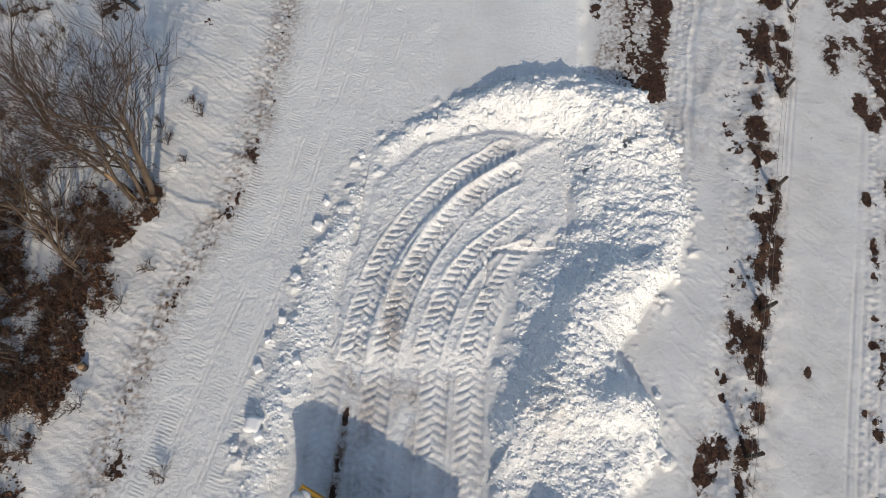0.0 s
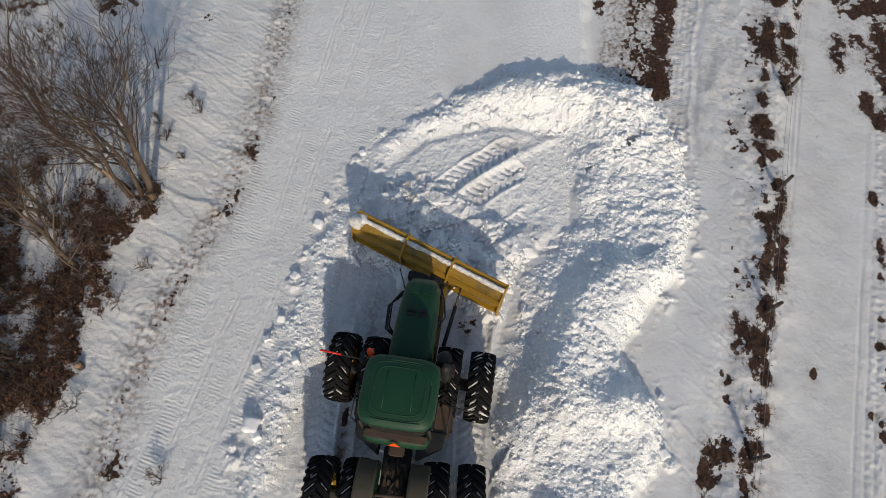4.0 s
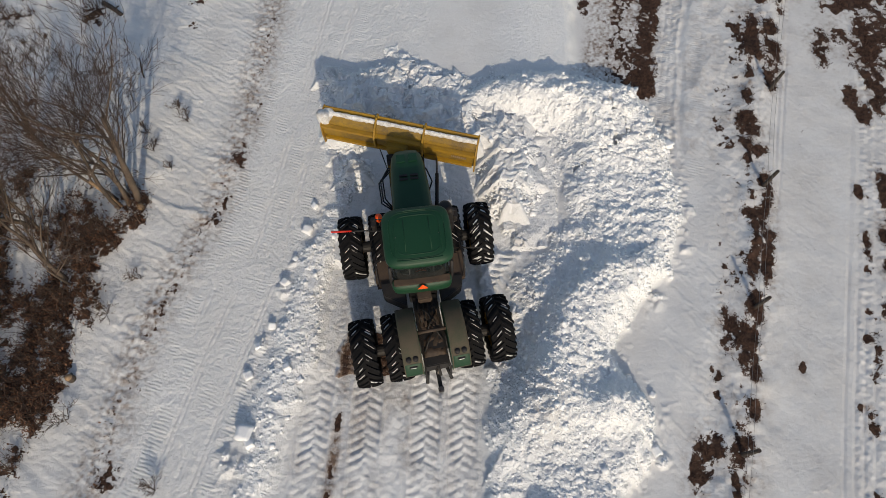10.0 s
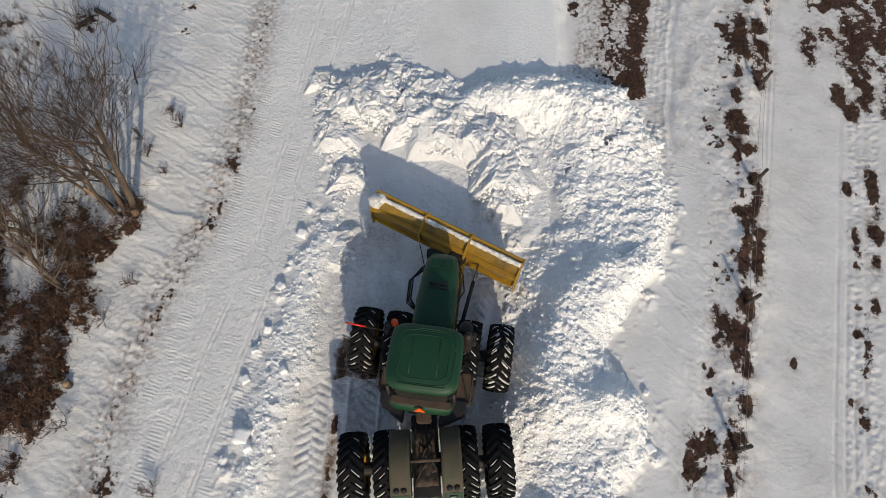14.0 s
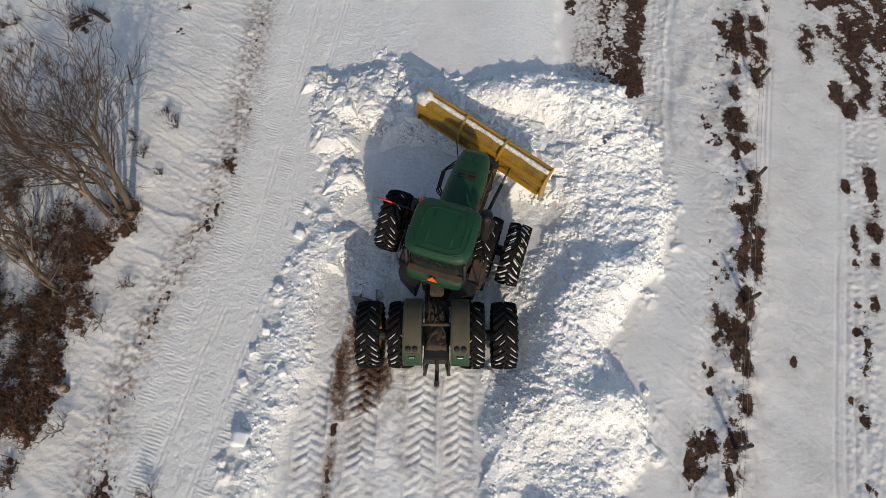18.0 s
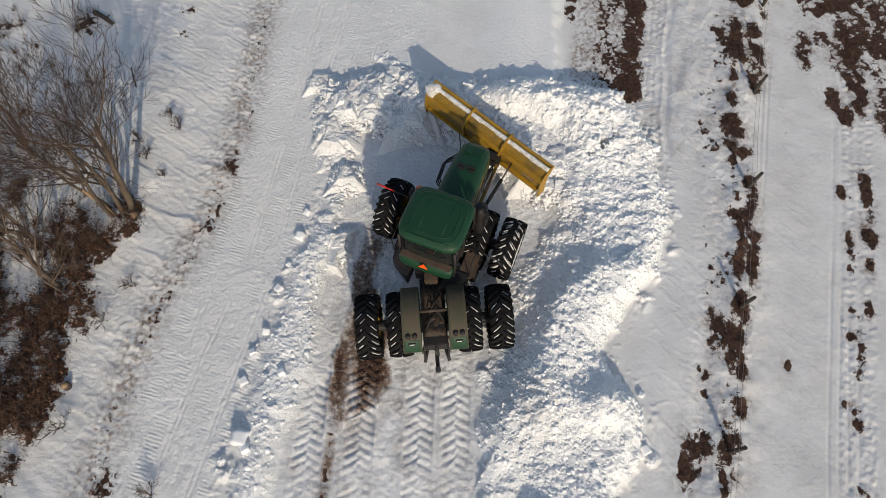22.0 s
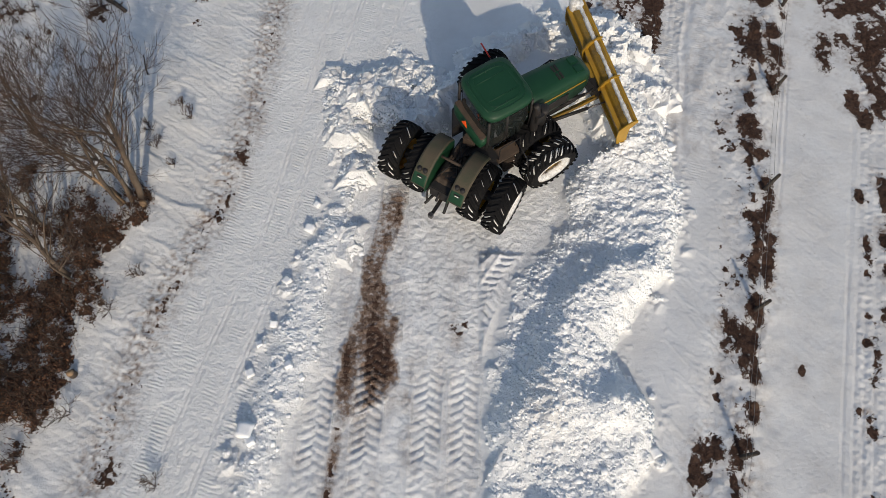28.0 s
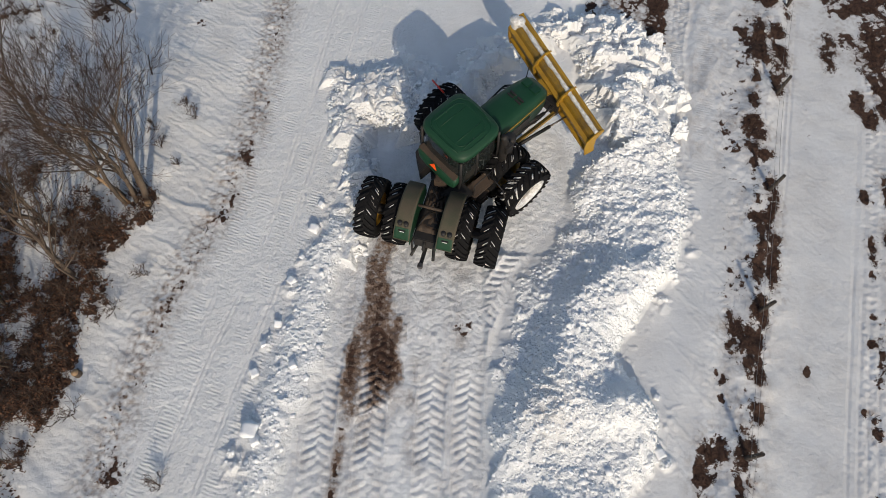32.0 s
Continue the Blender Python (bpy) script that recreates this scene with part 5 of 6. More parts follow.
        for k in range(3):
            box_part("step", sx * 1.18 - 0.17, sx * 1.18 + 0.17, 0.3, 0.7, 0.62 + 0.28 * k, 0.66 + 0.28 * k, BROWN_DUST, tractor, "", 0.008)
        tube_part("handrail", [(sx * 1.22, 0.1, 1.5), (sx * 1.24, 0.1, 2.3), (sx * 1.24, 0.85, 2.35), (sx * 1.22, 0.9, 1.5)], 0.02, BLACK, tractor, "", 6)
        bm = bmesh.new()
        add_loft(bm, [rounded(0.07, 0.14, z, 12, 4, sx * 1.16, 1.55) for z in (2.55, 2.58, 2.88, 2.9)])
        part("mirror", bm, BLACK, tractor, "black mirror on an arm")
        tube_part("mirror_arm", [(sx * 0.85, 1.45, 3.2), (sx * 1.16, 1.55, 3.0), (sx * 1.16, 1.55, 2.7)], 0.016, BLACK, tractor, "", 6)
    bm = bmesh.new()
    add_loft(bm, [rounded(0.095, 0.095, z, 14, 2, -1.0, 1.72) for z in (2.62, 2.65, 2.8, 2.83)])
    part("turn_lamp", bm, ORANGE, tractor, "orange turn lamp on a stalk", smooth=True)
    tube_part("lamp_stalk", [(-0.8, 1.5, 2.2), (-1.0, 1.70, 2.3), (-1.0, 1.72, 2.64)], 0.03, BLACK, tractor, "", 6)
    tube_part("exhaust_stack", [(1.0, 1.52, 1.6), (1.0, 1.52, 2.75), (1.0, 1.50, 3.2), (1.0, 1.44, 3.32)], [0.14, 0.14, 0.10, 0.10], BLACK, tractor, "black exhaust stack", 12)
    tube_part("air_cleaner", [(0.92, 1.86, 1.6), (0.92, 1.86, 2.5), (0.92, 1.86, 2.54), (0.92, 1.86, 2.7), (0.92, 1.86, 2.74)], [0.15, 0.15, 0.19, 0.19, 0.12], BLACK, tractor, "black air intake", 14)
    for sx, mat, tip in ((-1, RED, (-2.45, 1.72, 2.16)), (1, BLACK, (2.05, 0.62, 1.95))):
        y0 = 1.62 if sx < 0 else 0.85
        arm = tube_part("marker_arm", [(sx * 0.95, y0, 2.0), (sx * 1.5, (y0 + tip[1]) / 2, 2.1), (sx * 1.9, (y0 * 0.3 + tip[1] * 0.7), 2.1)], 0.022, BLACK, tractor, "folding clearance marker arm", 6)
        tube_part("reflector", [(sx * 1.86, (y0 * 0.3 + tip[1] * 0.7), 2.12), tip], 0.03, mat, arm, "reflective tip", 6)
    for k, (dx, z) in enumerate(((0.0, 1.85), (0.07, 1.7), (0.13, 1.55))):
        tube_part("hydraulic_hose", [(-0.48, 2.5, 1.3), (-0.78 - dx, 2.75, z), (-0.80 - dx, 3.4, z + 0.1), (-0.6, 3.85, z - 0.1), (-0.42, 4.2, 1.0), (-0.3, 4.55, 0.9)], 0.025, BLACK, tractor, "black hydraulic hose", 6)
    tube_part("hydraulic_hose", [(0.5, 2.9, 1.3), (0.72, 3.3, 1.6), (0.62, 3.9, 1.3), (0.4, 4.5, 0.95)], 0.025, BLACK, tractor, "black hydraulic hose", 6)
    # blade mount
    for sx in (-1, 1):
        bm = bmesh.new()
        add_loft(bm, [[(sx * (0.56 + a), y, z + b) for a, b in ((-0.05, -0.09), (0.05, -0.09), (0.05, 0.09), (-0.05, 0.09))] for y, z in ((0.4, 0.85), (2.6, 0.78), (4.2, 0.55), (4.85, 0.5))])
        part("push_arm", bm, YELLOW_WORN, tractor, "worn yellow push arm")
        tube_part("lift_cylinder", [(sx * 0.5, 3.3, 1.35), (sx * 0.48, 4.1, 1.0)], 0.06, BLACK, tractor, "", 10)
        tube_part("cylinder_rod", [(sx * 0.48, 4.1, 1.0), (sx * 0.46, 4.75, 0.75)], 0.032, STEEL, tractor, "", 8)
    tube_part("angle_cylinder", [(0.78, 2.6, 1.1), (0.95, 3.9, 0.95)], 0.06, BLACK, tractor, "black angling cylinder", 10)
    tube_part("cylinder_rod", [(0.95, 3.9, 0.95), (1.05, 4.75, 0.85)], 0.032, STEEL, tractor, "", 8)
    box_part("mount_frame", -0.62, 0.62, 4.6, 4.85, 0.35, 0.95, BLACK, tractor, "black blade mount", 0.03)
    tube_part("depth_rod", [(-0.62, 4.2, 1.0), (-0.78, 4.5, 1.9)], 0.018, BLACK, tractor, "thin black guide rod", 6)
    # rear half, in its own space about the joint
    bm = bmesh.new()
    add_box(bm, -0.36, 0.36, -2.45, -0.35, 0.78, 1.38)
    add_box(bm, -0.22, 0.22, -0.45, 0.0, 0.85, 1.5)
    rear_body = mesh_of("rear_frame", bm, [BLACK], bevel=0.03)
    rear = new("rear_frame", rear_body)
    rear.parent = tractor
    tagged(rear, "oily black rear frame behind the joint")
    bm = bmesh.new()
    add_tube(bm, [(-1.75, -1.62, 0.98), (1.75, -1.62, 0.98)], 0.17, 14)
    add_tube(bm, [(-0.55, -1.62, 0.98), (0.55, -1.62, 0.98)], 0.32, 14)
    part("rear_axle", bm, BLACK, rear)
    for sx in (-1, 1):
        bm = bmesh.new()
        outer, prof = [], []
        for k in range(29):
            a = radians(42 + 112 * k / 28)
            outer.append((-1.62 + 1.14 * math.cos(a), 0.98 + 1.14 * math.sin(a)))
        rings = [[(sx * 0.41, y, z), (sx * 0.46, y, z + 0.03), (sx * 0.88, y, z + 0.03), (sx * 0.93, y, z), (sx * 0.93, y, z - 0.07), (sx * 0.41, y, z - 0.05)] for y, z in outer]
        add_loft(bm, rings)
        f = part("fender", bm, GREEN_DUSTY, rear, "green rear fender brown with dried mud", smooth=False)
        bm = bmesh.new()
        tip = [(y, z) for y, z in outer if y < -1.62 - 0.78]
        add_loft(bm, [[(sx * 0.44, y, z + 0.025), (sx * 0.48, y, z + 0.045), (sx * 0.86, y, z + 0.045), (sx * 0.90, y, z + 0.025), (sx * 0.90, y, z - 0.02), (sx * 0.44, y, z - 0.02)] for y, z in tip])
        part("fender_tip", bm, GREEN, rear, "green fender end with the mud rubbed off")
        for lx in (0.58, 0.77):
            bm = bmesh.new()
            add_loft(bm, [rounded(r, r, z, 14, 2, sx * lx, -2.30) for r, z in ((0.075, 1.86), (0.08, 1.88), (0.08, 1.97), (0.05, 2.0))])
            part("work_lamp", bm, BLACK, rear, "black work lamp on the fender", smooth=True)
        bm = bmesh.new()
        add_loft(bm, [[(sx * x, y, 1.2), (sx * x, y, z - 0.02)] + [(sx * (x + 0.02), y, z - 0.02), (sx * (x + 0.02), y, 1.2)] for y, z in outer for x in (0.40,)])
        part("fender_side", bm, GREEN, rear, "green inner fender plate")
        box_part("tail_lamp", sx * 0.67 - 0.11, sx * 0.67 + 0.11, -2.50, -2.42, 1.72, 1.80, BLACK, rear, "tail lamp in a black housing", 0.01)
        box_part("tail_lens", sx * 0.67 - 0.07, sx * 0.67 + 0.07, -2.515, -2.50, 1.74, 1.78, LAMP, rear, "pale lens", 0.004)
    tube_part("cross_bar", [(-0.43, -1.6, 1.95), (0.43, -1.6, 1.95)], 0.05, BROWN_DUST, rear, "mud-brown cross bar between the fenders", 8)
    box_part("valve_block", -0.2, 0.2, -0.62, -0.3, 1.45, 1.85, BROWN_DUST, rear, "mud-brown valve cover", 0.03)
    bm = bmesh.new()
    for k in range(5):
        add_box(bm, -0.26 + 0.11 * k, -0.19 + 0.11 * k, -1.35, -1.2, 1.38, 1.55 + 0.05 * (k % 2))
    part("hydraulic_couplers", bm, BROWN_DUST, rear)
    for sx in (-1, 1):
        tube_part("lift_link", [(sx * 0.3, -2.2, 1.3), (sx * 0.36, -2.55, 1.25), (sx * 0.36, -2.62, 0.7)], 0.035, BLACK, rear, "", 8)
        tube_part("lower_link", [(sx * 0.22, -2.1, 0.6), (sx * 0.36, -2.75, 0.62)], 0.05, BLACK, rear, "", 8)
    for k in range(4):
        tube_part("hydraulic_hose", [(-0.2 + 0.12 * k, -0.5, 1.5), (-0.26 + 0.15 * k, -0.9, 1.62 - 0.04 * k), (-0.2 + 0.12 * k, -1.28, 1.5)], 0.022, BLACK, rear, "black hydraulic hose", 6)
    box_part("axle_cover", -0.30, 0.30, -2.05, -1.25, 1.38, 1.5, BLACK, rear, "muddy axle housing top", 0.04)
    box_part("battery_cover", -0.34, 0.34, -1.1, -0.72, 1.38, 1.47, BLACK, rear, "grimy black cover", 0.02)
    rng, bm = random.Random(17), bmesh.new()
    grid = [[bm.verts.new((-0.31 + 0.062 * i, -2.2 + 0.07 * j, 1.5 + 0.10 * noise.noise(Vector((i * 0.4, j * 0.4, 3.1))) + rng.uniform(-0.03, 0.03) - (0.12 if i in (0, 10) or j in (0, 21) else 0))) for i in range(11)] for j in range(22)]
    for j in range(21):
        for i in range(10):
            bm.faces.new((grid[j][i], grid[j][i + 1], grid[j + 1][i + 1], grid[j + 1][i]))
    part("mud_crust", bm, BROWN_DUST, rear, "lumpy crust of dried mud on the rear frame", smooth=True)
    for k, (x0, x1) in enumerate(((-0.25, 0.2), (0.22, -0.15), (-0.05, 0.28), (0.1, -0.28))):
        tube_part("hydraulic_hose", [(x0, -0.7 - 0.25 * k, 1.52), ((x0 + x1) / 2, -1.0 - 0.25 * k, 1.72), (x1, -1.3 - 0.25 * k, 1.5)], 0.024, BLACK, rear, "black hydraulic hose", 6)
    tube_part("power_shaft", [(0, -2.4, 1.0), (0, -2.62, 1.0)], 0.05, STEEL, rear, "", 10)
    tube_part("top_link", [(0.0, -2.3, 1.3), (0.05, -2.72, 1.15)], 0.04, BLACK, rear, "", 8)
    box_part("drawbar", -0.06, 0.06, -2.98, -2.0, 0.42, 0.49, BLACK, rear, "black drawbar with a clevis", 0.01)
    box_part("clevis", -0.08, 0.08, -3.05, -2.9, 0.38, 0.60, STEEL, rear, "", 0.02)
    # wheels
    wheels = []
    for y, back in ((1.62, False), (-1.62, True)):
        for x in (-1.95, -1.03, 1.03, 1.95):
            w = new("rear_wheel" if back else "front_wheel", shared["tyre"])
            w.parent = tractor
            tagged(w, "lugged black tyre with snow in its tread")
            for k in range(LUGS):
                for sgn, lug in pair:
                    o = new("lug", lug)
                    o.parent = w
                    o.matrix_basis = pose(0, 0, 0, 360 * (k + (0.5 if sgn > 0 else 0)) / LUGS)
            for nm in ("rim", "packed_snow"):
                o = new(nm, thick if nm == "packed_snow" and x > 1.5 and not back else shared[nm])
                o.parent = w
                tagged(o, "yellow wheel rim" if nm == "rim" else "snow packed between the lugs", kind="" if nm == "rim" else "stuff")
            if abs(x) > 1.5:
                bm = bmesh.new()
                rg = random.Random(int(10 * x + y))
                s, n = (1 if x > 0 else -1), 36
                rings = []
                for k in range(n):
                    a, ri = 2 * math.pi * k / n, 0.34 + 0.06 * rg.random()
                    rings.append([(s * q, r * math.cos(a), r * math.sin(a)) for q, r in ((0.10, ri), (0.24, ri + 0.06), (0.31, 0.52), (0.33, 0.60 + 0.04 * rg.random()), (0.2, 0.60))])
                vv = [[bm.verts.new(q) for q in r] for r in rings]
                for k in range(n):
                    a, b = vv[k], vv[(k + 1) % n]
                    for i in range(5):
                        bm.faces.new((a[i], a[(i + 1) % 5], b[(i + 1) % 5], b[i]))
                part("snow_ring", bm, PACKED, w, "ring of snow packed in the wheel", smooth=True)
            wheels.append((w, x, y, back))
    # blade, in its own space: x along it, origin at its mount on the ground
    bm = bmesh.new()
    prof = [(0.02, 0.0), (-0.12, 0.22), (-0.20, 0.5), (-0.19, 0.8), (-0.06, 1.08), (0.16, 1.26), (0.30, 1.28)]
    rings = []
    for x in (-2.56, -1.2, 0.0, 1.2, 2.56):
        rings.append([(x, y, z) for y, z in prof] + [(x, y + 0.05, z - 0.03) for y, z in prof[::-1]])
    add_loft(bm, rings)
    blade = new("snow_blade", mesh_of("snow_blade", bm, [YELLOW_WORN]))
    blade.parent = tractor
    tagged(blade, "angled yellow steel snow blade with worn paint")
    bm = bmesh.new()
    add_tube(bm, [(-2.56, 0.32, 1.26), (2.56, 0.32, 1.26)], 0.045, 8)
    part("top_lip", bm, YELLOW, blade, "yellow rolled top edge")
    bm = bmesh.new()
    add_box(bm, -2.56, 2.56, -0.26, -0.12, 0.86, 0.98)
    add_box(bm, -2.5, 2.5, -0.28, -0.16, 0.28, 0.40)
    part("stiffener", bm, YELLOW, blade, "yellow stiffener along the back", bevel=0.01)
    box_part("cutting_edge", -2.56, 2.56, 0.0, 0.05, -0.08, 0.14, STEEL, blade, "bare steel cutting edge", 0.006)
    for sx in (-1, 1):
        bm = bmesh.new()
        pr = [(0.10, -0.02), (-0.26, 0.0), (-0.30, 0.5), (-0.26, 0.98), (-0.02, 1.2), (0.2, 1.33), (0.37, 1.31), (0.36, 1.2), (0.12, 0.9), (0.08, 0.4)]
        add_loft(bm, [[(sx * 2.56, y, z) for y, z in pr], [(sx * 2.60, y, z) for y, z in pr]])
        part("end_plate", bm, YELLOW, blade, "yellow end plate")
    for x in (-0.78, 0.82):
        bm = bmesh.new()
        pr = [(-0.10, 0.3), (-0.30, 0.35), (-0.33, 0.9), (-0.14, 1.2), (0.2, 1.38), (0.40, 1.34), (0.2, 1.26), (-0.1, 1.06)]
        add_loft(bm, [[(x - 0.03, y, z) for y, z in pr], [(x + 0.03, y, z) for y, z in pr]])
        part("rib", bm, YELLOW, blade, "yellow back rib")
    bm = bmesh.new()
    rng = random.Random(8)
    ring = []
    for k in range(61):
        x = -2.55 + 5.10 * k / 60
        w = 0.05 + 0.03 * rng.random() + (0.10 if k < 4 else 0)
        gap = 0.35 if 26 < k < 34 else 1.0
        ring.append([(x, 0.12 - w * gap, 1.10), (x, 0.13 - w * 0.6, 1.28 + 0.03 * rng.random()), (x, 0.13 + w * 0.6, 1.31 + 0.03 * rng.random()), (x, 0.14 + w, 1.26)])
    add_loft(bm, ring)
    part("snow_ridge", bm, PACKED, blade, "strip of snow lying along the top", smooth=True)
    bm = bmesh.new()
    for k, w in enumerate((0.03, 0.05, 0.03, 0.05, 0.04, 0.05, 0.05, 0.04)):
        x = 1.78 + 0.065 * k
        add_box(bm, x, x + w, -0.222, -0.19, 0.62 + 0.01 * (k % 2), 0.70)
    part("plate_marking", bm, STRAW, blade, "faded unreadable lettering")
    bm = bmesh.new()
    add_loft(bm, [rounded(0.22, 0.18, z, 12, 2.5, -2.53, 0.0) for z in (0.95, 1.0, 1.2, 1.28, 1.32)])
    part("snow_cap", bm, PACKED, blade, "lump of snow stuck on the blade's end", smooth=True)
    box_part("pivot_plate", -0.34, 0.34, -0.42, -0.2, 0.3, 0.85, YELLOW_WORN, blade, "worn yellow pivot plate", 0.03)
    return tractor, rear, wheels, blade


TRACTOR, REAR, WHEELS, BLADE = build_tractor()


# ---- trees, brush, fence ----
def grow(bm, rng, p, d, length, radius, depth, thin):
    """One limb and, from it, its branches."""
    pts, rad = [p], [radius]
    n = 5 if depth > 1 else 4
    for k in range(n):
        d = (d + Vector((rng.gauss(0, 0.13), rng.gauss(0, 0.13), rng.gauss(0.04, 0.10)))).normalized()
        p = p + d * (length / n)
        pts.append(p)
        rad.append(max(radius * (1 - 0.65 * (k + 1) / n), 0.004))
    if radius > 0.022:
        add_tube(bm, pts, rad, 7 if radius > 0.05 else 5, True)
    else:
        add_tube(thin, pts, rad, 3, False)
    if depth <= 0:
        return
    count = rng.randint(4, 6) if depth > 1 else rng.randint(4, 5)
    for k in range(count):
        f = rng.uniform(0.3, 1.0)
        i = min(int(f * n), n - 1)
        q = pts[i].lerp(pts[i + 1], f * n - i) if f < 1 else pts[-1]
        out = d.orthogonal().normalized()
        out.rotate(Matrix.Rotation(rng.uniform(0, 6.283), 3, d))
        nd = (d + out * rng.uniform(0.45, 0.95) + Vector((0, 0, 0.12))).normalized()
        grow(bm, rng, q, nd, length * rng.uniform(0.5, 0.72), max(rad[i] * rng.uniform(0.45, 0.65), 0.006), depth - 1, thin)


def tree(x, y, stems, seed, label, depth=4):
    rng = random.Random(seed)
    base = tagged(new("bare_tree"), label, "tree")
    base.matrix_basis = pose(x, y, 0.05)
    bm, thin = bmesh.new(), bmesh.new()
    for (lx, ly, h, r, ox, oy) in stems:
        d = Vector((lx, ly, 1)).normalized()
        grow(bm, rng, Vector((ox, oy, -0.1)), d, h * 0.62, r, depth, thin)
    part("trunk", bm, BARK, base, "grey-brown trunk and limbs", smooth=True)
    part("twig_spray", thin, TWIG, base, "fine bare twigs")["kind"] = "stuff"
    return base


big = tree(-10.3, 10.2, [(0.08, 0.10, 6.4, 0.125, 0, 0), (-0.02, 0.20, 6.0, 0.09, -0.25, -0.1), (0.02, 0.42, 5.4, 0.08, 0.0, 0.15), (-0.18, 0.10, 5.8, 0.085, -0.5, -0.2), (-0.10, 0.45, 5.0, 0.07, -0.3, 0.2),
                          (-0.35, 0.3, 5.0, 0.07, -0.6, 0.1)], 21, "tall bare many-stemmed tree with a broken trunk in the brush")
for (x0, y0, x1, y1, z1, r) in ((0.05, 0.1, 0.12, 0.45, 1.1, 0.08),):
    tube_part("broken_stem", [(x0, y0, 0.0), (x1 * 0.5, y1 * 0.5, z1 * 0.5), (x1, y1, z1), (x1 - 0.04, y1 + 0.05, z1 + 0.35)], [r, r * 0.9, r * 0.85, 0.015], CUT, big, "broken stem of pale split wood", 8)
tube_part("stub", [(0.12, -0.12, 0.0), (0.18, -0.14, 0.28)], [0.13, 0.11], CUT, big, "sawn orange stub", 10)
tube_part("split_stem", [(-0.5, -0.1, 0.1), (-0.8, 0.05, 1.0), (-0.95, 0.1, 1.45)], [0.07, 0.06, 0.05], CUT, big, "pale split stem", 8)
TREES = ((-11.9, 7.4, -0.05, 0.15, 5.4, 0.09), (-13.4, 9.3, -0.3, 0.2, 5.8, 0.09), (-14.2, 12.6, -0.1, 0.25, 5.2, 0.08), (-13.0, 4.6, -0.3, 0.1, 4.0, 0.07),
         (-15.2, 7.8, 0.0, 0.2, 5.0, 0.08), (-13.9, 6.4, -0.2, 0.3, 4.4, 0.07), (-12.7, 2.2, -0.2, 0.0, 3.2, 0.05), (-12.2, 11.4, -0.2, 0.1, 3.6, 0.05), (-15.8, 10.6, 0.1, 0.1, 4.6, 0.07))
for k, (x, y, lx, ly, h, r) in enumerate(TREES):
    tree(x, y, [(lx, ly, h, r, 0, 0), (lx - 0.35, ly + 0.2, h * 0.85, r * 0.75, -0.15, 0.1), (lx + 0.35, ly - 0.2, h * 0.7, r * 0.6, 0.1, -0.1)], 12 + 7 * k,
         "slim bare tree standing in brown brush" if h > 4.5 else "low bare shrubby tree in brown brush", 3)


def sprigs(name, label, spots, mat, seed, high, wide, each, radius=0.006, sides=0):
    """Dry stems, each with side twigs, standing in tufts at the given spots, joined as one growth."""
    rng = random.Random(seed)
    verts, faces = [], []

    def stem(p0, p1, p2, a, r):
        px, py, cx, cy = -math.sin(a) * r, math.cos(a) * r, math.cos(a) * r, math.sin(a) * r
        i = len(verts)
        for p, k in ((p0, 1.0), (p1, 0.8)):
            verts.extend([(p[0] + px * k, p[1] + py * k, p[2]), (p[0] - px * k, p[1] - py * k, p[2]), (p[0] + cx * k, p[1] + cy * k, p[2])])
        verts.append(p2)
        faces.extend([(i, i + 1, i + 4, i + 3), (i + 1, i + 2, i + 5, i + 4), (i + 2, i, i + 3, i + 5), (i + 3, i + 4, i + 6), (i + 4, i + 5, i + 6), (i + 5, i + 3, i + 6)])

    for (x, y, z, s) in spots:
        for _ in range(each):
            a, l = rng.uniform(0, 6.283), high * s * rng.uniform(0.35, 1.15)
            lean = rng.uniform(0.1, wide)
            bx, by = x + rng.gauss(0, 0.07), y + rng.gauss(0, 0.07)
            p1 = (bx + math.cos(a) * lean * l * 0.5, by + math.sin(a) * lean * l * 0.5, z + l * 0.55)
            p2 = (p1[0] + (math.cos(a) * lean + rng.gauss(0, 0.25)) * l * 0.5, p1[1] + (math.sin(a) * lean + rng.gauss(0, 0.25)) * l * 0.5, z + l)
            stem((bx, by, z - 0.03), p1, p2, a, radius * rng.uniform(0.7, 1.5))
            for _ in range(sides):
                f, b = rng.uniform(0.1, 0.9), rng.uniform(0, 6.283)
                q = [p1[k] * (1 - f) + p2[k] * f for k in range(3)]
                w = l * rng.uniform(0.2, 0.45)
                q1 = (q[0] + math.cos(b) * w * 0.4, q[1] + math.sin(b) * w * 0.4, q[2] + w * 0.25)
                q2 = (q1[0] + math.cos(b) * w * 0.4 + rng.gauss(0, 0.04), q1[1] + math.sin(b) * w * 0.4 + rng.gauss(0, 0.04), q1[2] + w * 0.35)
                stem(q, q1, q2, b, radius * 0.55)
    me = bpy.data.meshes.new(name)
    me.from_pydata(verts, [], faces)
    me.materials.append(mat)
    return tagged(new(name, me), label, "undergrowth", kind="stuff")


def bare_spots(n, seed, x0, x1, y0, y1, least):
    rng = np.random.default_rng(seed)
    x, y = rng.uniform(x0, x1, n), rng.uniform(y0, y1, n)
    s = soil_of(x, y)
    ok = s > least
    x, y, s = x[ok], y[ok], s[ok]
    z = base_height(x, y)
    return [(float(a), float(b), float(c), float(min(d, 1.0))) for a, b, c, d in zip(x, y, z, s)]


